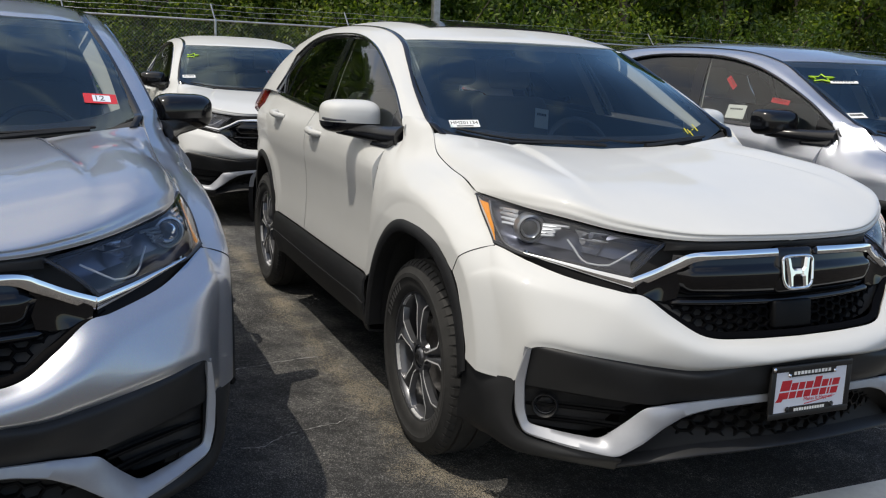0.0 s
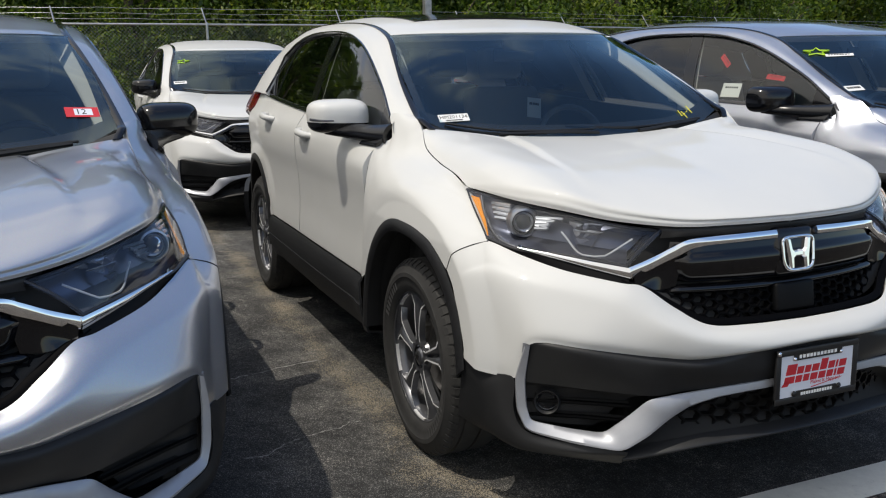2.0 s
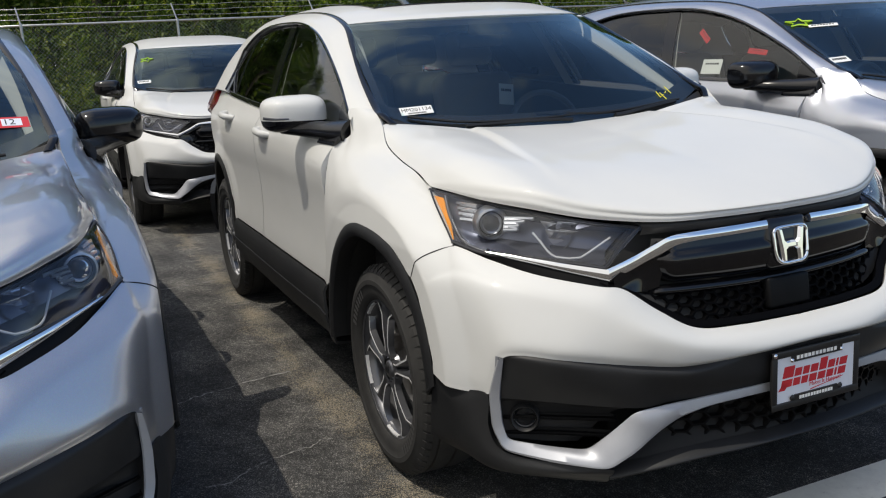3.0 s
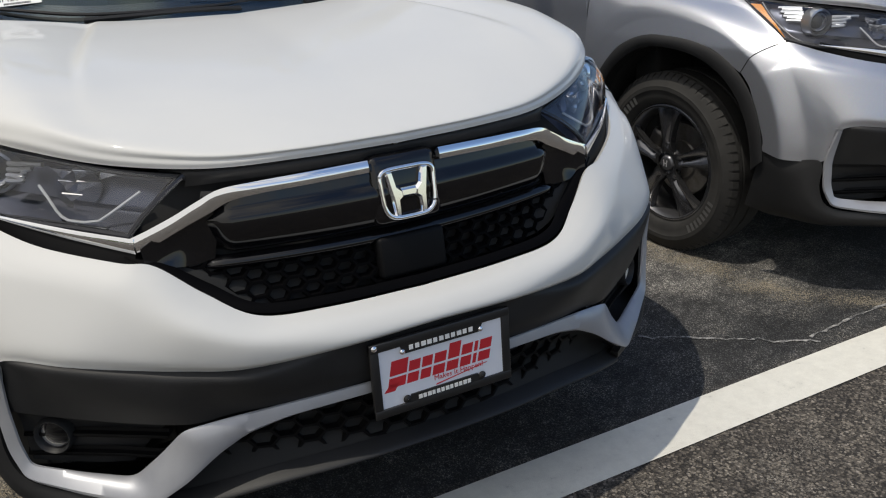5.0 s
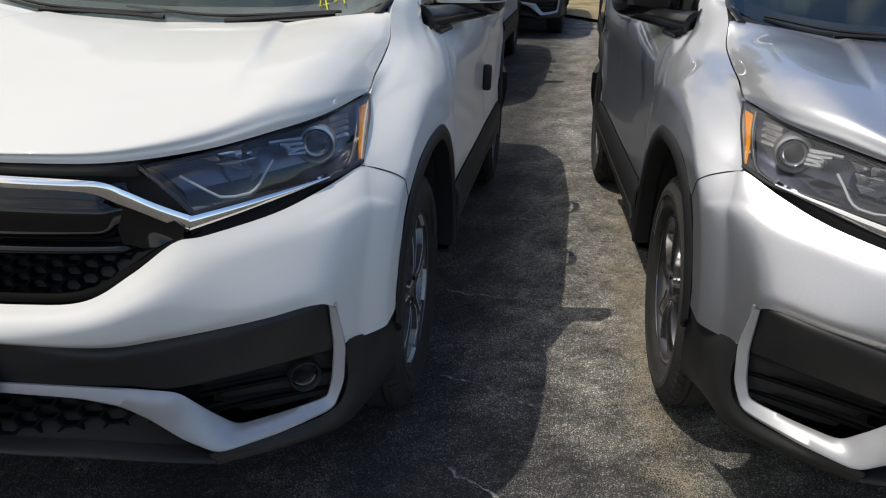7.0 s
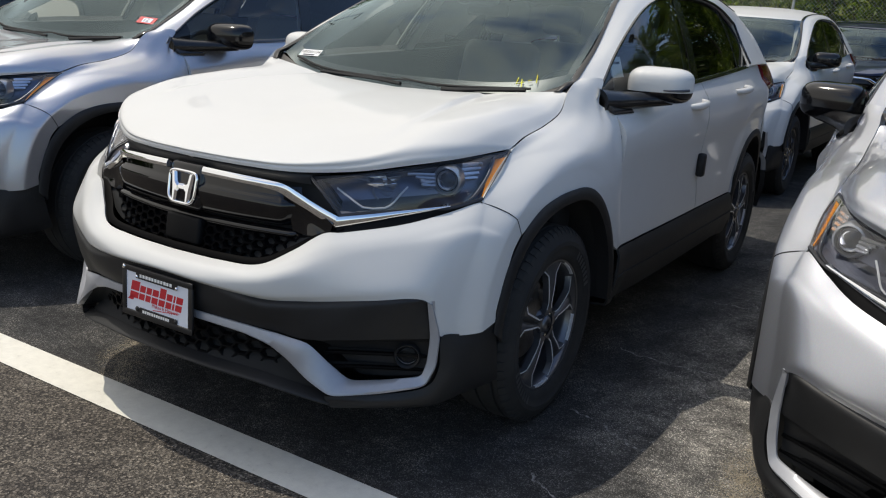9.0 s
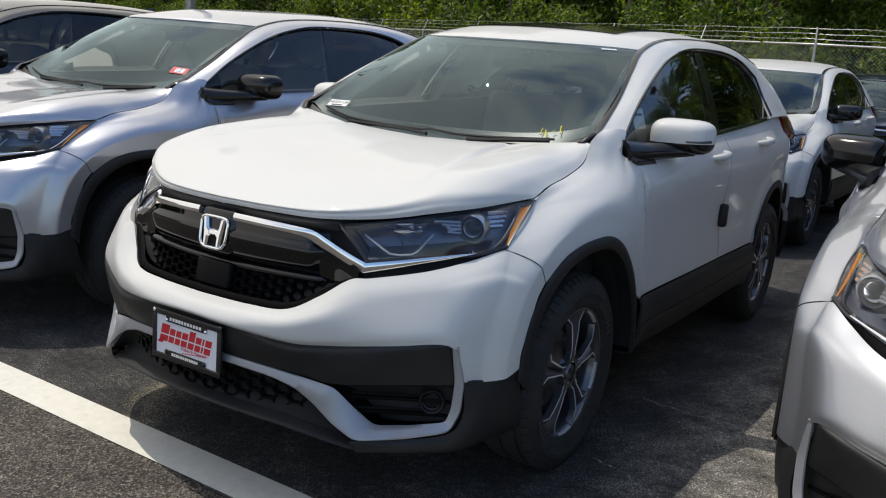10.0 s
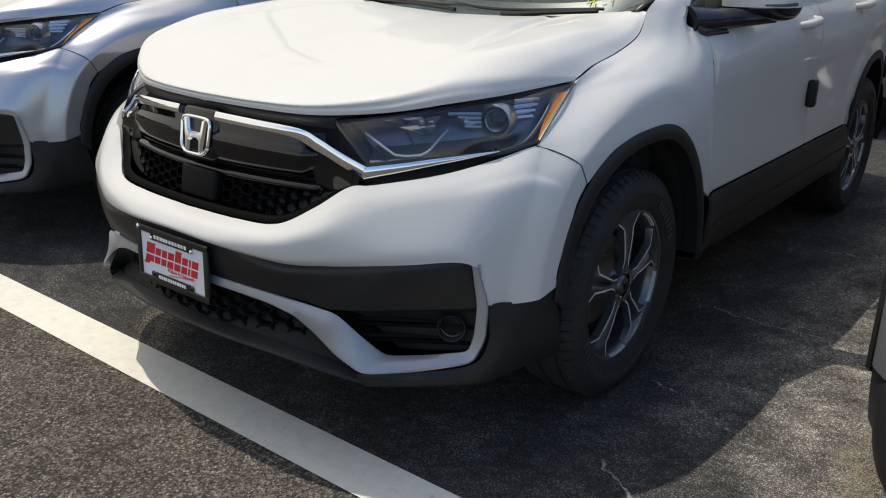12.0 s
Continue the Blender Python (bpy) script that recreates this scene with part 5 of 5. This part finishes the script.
# ---------- verge, fence, poles, woods ----------
VERGE = material("sandy_verge", (0.33, 0.26, 0.16), 0.95)
base(VERGE, ramp(VERGE, noise_of(VERGE, 1.6, 8, 0.7), [(0.35, (0.40, 0.31, 0.18)), (0.52, (0.27, 0.22, 0.13)), (0.64, (0.10, 0.13, 0.035))]))
bump(VERGE, noise_of(VERGE, 30.0, 5), 0.8, 0.03)
verge = flat(-90, 90, 0, 1, 0, 90, 12)
vx, vv = verge[0][:, 0], verge[0][:, 1]
edge_y = np.interp(vx, [-90, -20, -3, 0.2, 0.9, 12, 40, 90], [40, 23, 16.3, 15.9, 13.1, 13.2, 17, 30])
verge[0][:, 1] = edge_y + vv * (150 - edge_y)
verge[0][:, 2] = 0.006 + 0.05 * np.clip(vv * 30, 0, 1)
tagged(part("verge", verge, VERGE), "sandy verge with thin grass along the fence", "verge", kind="structure")

GALV = material("galvanised_steel", (0.46, 0.47, 0.48), 0.42, 0.85)
base(GALV, ramp(GALV, noise_of(GALV, 12.0, 5), [(0.3, (0.36, 0.37, 0.38)), (0.7, (0.54, 0.55, 0.56))]))
FENCE_LINE = [(-70.0, 46.2), (-2.0, 18.4), (9.5, 18.4), (36.0, 23.4)]
FENCE_H = 2.24


def along(step, offset=0.0):
    """Evenly spaced places on the fence line, with the direction there."""
    out, rest = [], offset
    for (x0, y0), (x1, y1) in zip(FENCE_LINE, FENCE_LINE[1:]):
        n = math.hypot(x1 - x0, y1 - y0)
        d = ((x1 - x0) / n, (y1 - y0) / n)
        while rest <= n:
            out.append((x0 + d[0] * rest, y0 + d[1] * rest, d))
            rest += step
        rest -= n
    return out


fence = tagged(new("chain_link_fence"), "galvanised chain-link fence topped with barbed wire", "fence")
posts = along(3.05, 0.30)
for x, y, d in posts:
    ob = part("post", tube([(x, y, -.05), (x, y, FENCE_H + .02)], .030, 10), GALV, fence)
    part("barb_arm", merged(tube([(x, y, FENCE_H), (x - .06 * d[0] - .22 * d[1], y + .22 * d[0], FENCE_H + .36)], .016, 6), moved(lathe([(.001, .05), (.03, .04), (.036, -.03)], 10), pose(x, y, FENCE_H, 0, -90, 0))), GALV, ob)
line3 = np.array([(x, y) for x, y, d in along(0.5)])
part("top_rail", tube(np.c_[line3, np.full(len(line3), FENCE_H)], .022, 8), GALV, fence)
part("bottom_wire", tube(np.c_[line3, np.full(len(line3), .06)], .004, 4), GALV, fence)
for k in range(3):
    off = .06 + .075 * k
    w = [(x - off * d[1], y + off * d[0], FENCE_H + .11 + .115 * k - .012 * math.sin(i * 2.1 + k)) for i, (x, y, d) in enumerate(along(0.6))]
    barbs = []
    for i, (x, y, d) in enumerate(along(0.13, .05 * k)):
        p = np.array((x - off * d[1], y + off * d[0], FENCE_H + .11 + .115 * k))
        a = i * 1.3
        q = np.array((math.cos(a) * .03 * d[0], math.cos(a) * .03 * d[1], math.sin(a) * .03))
        barbs.append((np.array([p - q, p + q, p + q * .8 + (0, 0, .006)]), [(0, 1, 2), (2, 1, 0)]))
    part("barbed_wire", merged(tube(w, .0035, 4), *barbs), GALV, fence, smooth=0)
wires = []
for (x0, y0), (x1, y1) in zip(FENCE_LINE, FENCE_LINE[1:]):
    n = math.hypot(x1 - x0, y1 - y0)
    d = np.array(((x1 - x0) / n, (y1 - y0) / n))
    h, r = FENCE_H, .0019
    for s in (1, -1):
        for k in range(int((n + h) / .078)):
            a = k * .078 - h
            lo, hi = max(a, 0), min(a + h, n)
            if hi <= lo:
                continue
            z0, z1 = (lo - a, hi - a) if s > 0 else (h - (lo - a), h - (hi - a))
            p, q = np.array((x0 + d[0] * lo, y0 + d[1] * lo, z0 + .02)), np.array((x0 + d[0] * hi, y0 + d[1] * hi, z1 + .02))
            u = np.array((d[0], d[1], -s)) / math.sqrt(2) * r
            w = np.array((-d[1], d[0], 0)) * r
            v = np.array([p + u, p - u * .5 + w, p - u * .5 - w, q + u, q - u * .5 + w, q - u * .5 - w])
            wires.append((v, [(0, 1, 4, 3), (1, 2, 5, 4), (2, 0, 3, 5)]))
tagged(part("chain_link", merged(*wires), GALV, fence, smooth=0), kind="stuff")
knuck = []
for x, y, d in along(.078):
    knuck.append((np.array([(x - .006, y, FENCE_H + .01), (x + .006, y, FENCE_H + .01), (x, y, FENCE_H + .055)]), [(0, 1, 2), (2, 1, 0)]))
tagged(part("wire_end", merged(*knuck), GALV, fence, smooth=0), kind="stuff")


def light_pole(x, y):
    pole = tagged(new("lamp_post"), "square grey steel car park lamp post", "lamp post", "car park lamp posts")
    part("shaft", box(-.075, .075, -.075, .075, .55, 8.0, .012), GALV, pole)
    part("concrete_base", lathe_z([(.001, .60), (.26, .60), (.30, .56), (.30, -.05)]), material_once("pole_concrete", (.42, .41, .38), .9), pole)
    part("arm", box(-.04, .04, -.7, .1, 7.85, 7.95, .01), GALV, pole)
    part("luminaire", box(-.18, .18, -1.15, -.55, 7.84, 7.98, .03), PLASTIC, pole)
    pole.matrix_basis = pose(x, y, 0)
    return pole


def lathe_z(profile, n=24):
    v, f = lathe(profile, n)
    return np.c_[v[:, 1], v[:, 2], v[:, 0]], f


def material_once(name, color, rough):
    return bpy.data.materials[name] if name in bpy.data.materials else material(name, color, rough)


light_pole(5.2, 15.75)
light_pole(-13.0, 11.2)

LEAF = bpy.data.materials.new("broad_leaf")
LEAF.use_nodes = True
geo = add(LEAF, "NewGeometry")
obi = add(LEAF, "ObjectInfo")
green = ramp(LEAF, geo.outputs["Random Per Island"], [(0.0, (0.036, 0.068, 0.012)), (0.45, (0.088, 0.145, 0.024)), (0.8, (0.165, 0.225, 0.040)), (1.0, (0.29, 0.33, 0.075))])
green = mixed(LEAF, 1.0, green, ramp(LEAF, obi.outputs["Random"], [(0.0, (0.72, 0.80, 0.8)), (1.0, (1.15, 1.08, 0.9))]), "MULTIPLY")
base(LEAF, green)
shader(LEAF).inputs["Roughness"].default_value = 0.5
tr = add(LEAF, "BsdfTranslucent")
join(LEAF, mixed(LEAF, 1.0, green, (1.3, 1.4, 0.5), "MULTIPLY"), tr.inputs[0])
mx = add(LEAF, "MixShader")
mx.inputs[0].default_value = 0.5
join(LEAF, shader(LEAF).outputs[0], mx.inputs[1])
join(LEAF, tr.outputs[0], mx.inputs[2])
join(LEAF, mx.outputs[0], LEAF.node_tree.nodes["Material Output"].inputs[0])
BARK = material("bark", (0.10, 0.08, 0.06), 0.9)
base(BARK, ramp(BARK, noise_of(BARK, 9.0, 6), [(0.3, (0.05, 0.04, 0.03)), (0.7, (0.16, 0.13, 0.10))]))
bump(BARK, noise_of(BARK, 25.0, 5), 0.8, 0.02)


def leaves(rng, centres, radii, count, size):
    """Small bent leaves scattered through clumps."""
    which = rng.choice(len(centres), count, p=radii**2 / (radii**2).sum())
    d = rng.normal(size=(count, 3))
    d /= np.linalg.norm(d, axis=1, keepdims=True)
    p = centres[which] + d * radii[which, None] * rng.uniform(.45, 1.06, (count, 1)) * (1, 1, .8)
    a = rng.normal(size=(count, 3))
    a /= np.linalg.norm(a, axis=1, keepdims=True)
    b = np.cross(a, rng.normal(size=(count, 3)))
    b /= np.linalg.norm(b, axis=1, keepdims=True)
    s = size * rng.uniform(.6, 1.35, (count, 1))
    v = np.stack([p - a * s, p + b * s * .45, p + a * s, p - b * s * .45], 1).reshape(-1, 3)
    k = np.arange(count)[:, None] * 4
    return v, np.concatenate([k + (0, 1, 2), k + (0, 2, 3)]).tolist()


def leaf_mesh(name, vf):
    return mesh_of(name, vf, LEAF, 0)


def tree(seed, height, spread, foot, count, leaf):
    rng = np.random.default_rng(seed)
    t = tagged(new("tree"), "tall broad-leaved tree in full summer leaf", "tree", "trees behind the fence")
    path = cr([(0, 0, -.2), (rng.normal(0, .1), rng.normal(0, .1), height * .3), (rng.normal(0, .3), rng.normal(0, .3), height * .6), (rng.normal(0, .4), rng.normal(0, .4), height * .92)], 14)
    limbs, tips = [tube(path, np.linspace(.17, .03, 14) * height / 9, 8)], []
    for k in range(16):
        z = foot + (height * .9 - foot) * (k + .5) / 16
        root = np.array([np.interp(z, path[:, 2], path[:, i]) for i in (0, 1)] + [z])
        a = rng.uniform(0, 2 * math.pi)
        reach = spread * (1.05 - .75 * (z / height)) * rng.uniform(.6, 1.1)
        tip = root + (math.cos(a) * reach, math.sin(a) * reach, reach * rng.uniform(.1, .6))
        mid = (root + tip) / 2 + (0, 0, reach * .08)
        limbs.append(tube(cr([root, mid, tip], 7), np.linspace(.05, .012, 7) * height / 9, 5))
        tips += [mid, tip, tip + rng.normal(0, .35, 3), (mid + tip) / 2 + rng.normal(0, .3, 3)]
    part("trunk", merged(*limbs), BARK, t)
    c = np.array(tips)
    crown = new("crown", leaf_mesh("crown", leaves(rng, c, rng.uniform(.45, .95, len(c)) * spread / 2.6, count, leaf)))
    crown.parent = t
    return t


def bush(seed, height, count, leaf):
    rng = np.random.default_rng(seed)
    t = tagged(new("shrub"), "dense leafy shrub at the edge of the wood", "shrub", "shrubs behind the fence")
    stems, tips = [], []
    for k in range(9):
        a, r = rng.uniform(0, 2 * math.pi), rng.uniform(.2, 1.3)
        tip = np.array((math.cos(a) * r, math.sin(a) * r, height * rng.uniform(.5, 1)))
        stems.append(tube(cr([(0, 0, -.1), tip * (.3, .3, .5), tip], 6), np.linspace(.03, .008, 6), 4))
        tips += [tip, tip * (.9, .9, .7), tip * (1.1, 1.1, .45), tip * (.8, .8, .25)]
    part("stem", merged(*stems), BARK, t)
    c = np.array(tips)
    crown = new("foliage", leaf_mesh("foliage", leaves(rng, c, rng.uniform(.35, .75, len(c)), count, leaf)))
    crown.parent = t
    return t


rng = np.random.default_rng(11)
trees = [tree(20 + k, rng.uniform(8.5, 12), rng.uniform(2.4, 3.2), 1.4, 9000, .105) for k in range(4)]
bushes = [bush(50 + k, rng.uniform(2.2, 3.6), 5200, .062) for k in range(4)]


def behind(x):
    return float(np.interp(x, [p[0] for p in FENCE_LINE], [p[1] for p in FENCE_LINE]))


spots = []
for row, (gap, step) in enumerate(((1.7, 2.0), (3.4, 2.3), (5.6, 2.6), (8.5, 3.0), (12.0, 3.2), (16.0, 3.4), (20.0, 3.6))):
    x = -78.0 + row
    while x < 40 + 2 * row:
        spots.append((row, x + rng.uniform(-.5, .5), behind(x) + gap + rng.uniform(-.4, .6)))
        x += step * rng.uniform(.8, 1.25)
# the wood goes on round the far side
for gap in (0, 4.0, 8.0, 12.0):
    y = -30.0 + gap / 3
    while y < 46:
        spots.append((2, -64 - gap + rng.uniform(-.6, .6), y))
        y += 3.0 * rng.uniform(.8, 1.2)
used = set()
for i, (row, x, y) in enumerate(spots):
    proto = bushes if (row == 0 or (row in (1, 3) and i % 2)) else trees
    k = int(rng.integers(len(proto)))
    s = rng.uniform(.8, 1.25)
    m = pose(x, y, 0, 0, 0, rng.uniform(0, 360))
    if (id(proto), k) not in used:
        used.add((id(proto), k))
        proto[k].matrix_basis = m
    else:
        c = copy_thing(proto[k], m)
        c.scale = (s, s, s)


# ---------- plate, stickers, small things ----------
def tilt_on(p, way, spin=0.0):
    """A pose at p whose z points along way and whose x stays level."""
    z = Vector(way).normalized()
    x = Vector((0, 0, 1)).cross(z).normalized()
    y = z.cross(x)
    m = Matrix((x, y, z)).transposed().to_4x4()
    return Matrix.Translation(p) @ m @ pose(0, 0, 0, 0, 0, spin)


GLASS_GRID = screen_sheet(60, 60)
GLASS_OUT = normals(GLASS_GRID) * np.sign((normals(GLASS_GRID) * (0, -.6, .8)).sum(-1, keepdims=True))


def on_screen(x, z, spin=0.0):
    """The pose of a flat thing stuck on a windscreen at this width and height."""
    d = (GLASS_GRID[..., 0] - x) ** 2 + (GLASS_GRID[..., 2] - z) ** 2
    k = np.unravel_index(d.argmin(), d.shape)
    return tilt_on(tuple(GLASS_GRID[k] + GLASS_OUT[k] * .003), tuple(GLASS_OUT[k]), spin)


def card(w, h, t=.0008):
    return box(-w / 2, w / 2, -h / 2, h / 2, 0, t)


def bar_row(total, h, n, seed):
    """Plain bars in place of writing."""
    rng = np.random.default_rng(seed)
    out, x, step = [], -total / 2, total / n
    for k in range(n):
        out.append(box(x, x + step * rng.uniform(.62, .8), -h / 2, h / 2, 0, .0012))
        x += step
    return merged(*out)


def bars(name, total, h, n, seed, mat, parent, m):
    """The same, each bar a part of its own."""
    rng = np.random.default_rng(seed)
    x, step = -total / 2, total / n
    for k in range(n):
        part(name, moved(box(x, x + step * rng.uniform(.62, .8), -h / 2, h / 2, 0, .0012), m), mat, parent)
        x += step


plate = tagged(new("dealer_plate"), "white dealer plate with red lettering shapes in a black frame", "number plate")
PF = tilt_on((0, -.010, .513), (0, -1, .02))
plate.matrix_basis = PF
part("plate_sheet", card(.300, .146, .002), PLATE_WHITE, plate)
frame_bits = merged(box(-.160, .160, .064, .083, -.004, .006, .002), box(-.160, .160, -.083, -.064, -.004, .006, .002), box(-.160, -.141, -.083, .083, -.004, .0055, .002), box(.141, .160, -.083, .083, -.004, .0055, .002),
                    slab_z([(-.095, .068), (.095, .068), (.088, .047), (-.088, .047)], .0, .0058), slab_z([(-.085, -.068), (.085, -.068), (.078, -.048), (-.078, -.048)], .0, .0058))
part("plate_frame", frame_bits, material("plate_frame_plastic", (.012, .012, .013), .4), plate, "black plastic plate frame")
for i, (x, y, s) in enumerate(((-.09, .052, 1), (.09, .052, 1), (-.088, -.055, 1.5), (.088, -.055, 1.5), (-.150, .075, 1.2))):
    part("screw", moved(lathe_z([(.0005, .004), (.0045 * s, .003), (.006 * s, 0)], 12), pose(x, y, .005)), CHROME if i < 2 or i == 4 else PLASTIC, plate)
sh = .22
def leaning(x0, x1, y0, y1):
    return [(x0 + sh * y0, y0), (x1 + sh * y0, y0), (x1 + sh * y1, y1), (x0 + sh * y1, y1)]
reds = [slab_z([(-.136, -.030), (-.112, -.030), (-.100, -.014), (-.122, -.014)], .0020, .0026)]
for x0, x1, y1 in ((-.122, -.084, .036), (-.080, -.055, .026), (-.050, -.027, .026), (-.022, .005, .026), (.010, .037, .038), (.042, .067, .026), (.072, .080, .026), (.085, .113, .026)):
    reds.append(slab_z(leaning(x0, x1, .004, y1), .0020, .0026))
    reds.append(slab_z(leaning(x0, x1, -.022, -.001), .0020, .0026))
part("red_logo_shape", merged(*reds), RED_INK, plate, "slanted red logo shapes")
part("underline", slab_z([(-.02, -.046), (.10, -.030), (.104, -.028), (-.018, -.043)], .002, .0026), RED_INK, plate)
lettering("slogan", "Makes It Happen!", .0165, RED_INK, plate, pose(.035, -.0295, .0026, 0, 0, 0), depth=.0003)
bars("top_mark", .150, .010, 11, 3, PAPER, plate, pose(0, .058, .0055))
bars("bottom_mark", .125, .009, 12, 4, PAPER, plate, pose(0, -.058, .0055))

# windscreen stickers of the white car
st = tagged(new("stock_sticker"), "white stock sticker with black number on the windscreen", "sticker")
st.matrix_basis = on_screen(-.575, 1.203, 3)
part("paper", card(.125, .042), PAPER, st)
lettering("number", "HM201134", .026, INK, st, pose(0, .004, .0012), depth=.0002)
part("barcode", moved(bar_row(.07, .007, 18, 5), pose(0, -.014, .0002)), INK, st)
mk = tagged(new("marker_writing"), "yellow marker writing 4-1 on the windscreen", "marker writing")
mk.matrix_basis = on_screen(.535, 1.190, 22)
for stroke in ([(-.030, .028), (-.044, -.004), (-.012, -.002)], [(-.018, .016), (-.026, -.026)], [(.004, .000), (.018, .002)], [(.044, .024), (.034, -.018)]):
    part("pen_stroke", tube(cr([(x, y, .002) for x, y in stroke], 10) if len(stroke) < 3 else [(x, y, .002) for x, y in stroke], .0021, 5), YELLOW_INK, mk)
tg = tagged(new("windscreen_tag"), "small white tag at the top of the windscreen", "tag")
tg.matrix_basis = on_screen(.500, 1.535)
part("paper", card(.07, .010), PAPER, tg)
guard = tagged(new("door_guard"), "black foam guard on the door edge", "door guard")
part("foam", box(.912, .952, 2.500, 2.545, .735, .850, .012), PLASTIC, guard)


def star(car_m, x, z):
    s = tagged(new("star_sticker"), "lime green star outline on the windscreen", "sticker", "star stickers")
    pts = [(r * math.cos(a), r * .62 * math.sin(a), .002) for a, r in zip(np.radians(90 + 36 * np.arange(10)), [.072, .031] * 5)]
    part("outline", tube(pts, .0042, 4, True), LIME_INK, s)
    s.matrix_basis = car_m @ on_screen(x, z)
    return s


def paper_tag(car_m, x, z, w=.12, h=.045):
    s = tagged(new("stock_sticker"), "white stock sticker on the windscreen", "sticker", "stock stickers")
    part("paper", card(w, h), PAPER, s)
    part("print", moved(bar_row(w * .8, h * .35, 8, 6), pose(0, .004, .0004)), INK, s)
    s.matrix_basis = car_m @ on_screen(x, z, 4)
    return s


RC, LC, BW = silver_car.matrix_basis.copy(), left_car.matrix_basis.copy(), back_white.matrix_basis.copy()
star(RC, -.575, 1.455)
paper_tag(RC, -.640, 1.265)
paper_tag(RC, -.500, 1.435, .15, .025)
star(BW, -.555, 1.440)
paper_tag(BW, -.625, 1.245)
ins = tagged(new("inspection_sticker"), "red and white windscreen sticker with number 12", "sticker")
part("red_paper", card(.115, .055), RED_INK, ins)
part("white_paper", moved(card(.062, .036), pose(.004, 0, .0008)), PLATE_WHITE, ins)
lettering("number", "12", .040, INK, ins, pose(-.004, 0, .0018), depth=.0002)
ins.matrix_basis = LC @ on_screen(.605, 1.262, -4)


def loose_card(name, label, category, mat, w, h, p, way, spin=0.0, car_m=None):
    c = tagged(new(name), label, category)
    part("paper", card(w, h), mat, c)
    part("print", moved(bar_row(w * .7, h * .12, 6, 9), pose(0, h * .2, .0006)), INK, c)
    c.matrix_basis = (car_m or Matrix()) @ tilt_on(p, way, spin)
    return c


# papers inside the cars
loose_card("price_sheet", "printed price sheet inside a front side window", "paper", PAPER, .12, .085, (.755, 1.70, 1.262), (1, 0, .35))
loose_card("seat_tag", "white paper tag on a front seat", "paper", PAPER, .085, .11, (.40, 2.46, 1.170), (0, -1, .25), -8)
loose_card("price_sheet", "printed price sheet inside a front side window", "paper", PAPER, .15, .085, (-.800, 2.17, 1.240), (-1, 0, .35), 0, RC)
loose_card("hang_tag", "red and white paper tag inside a side window", "paper tag", RED_INK, .11, .035, (-.690, 2.34, 1.410), (-1, 0, .4), -38, RC)
loose_card("hang_tag", "red and white paper tag inside a side window", "paper tag", RED_INK, .14, .030, (-.710, 1.92, 1.315), (-1, 0, .4), -6, RC)
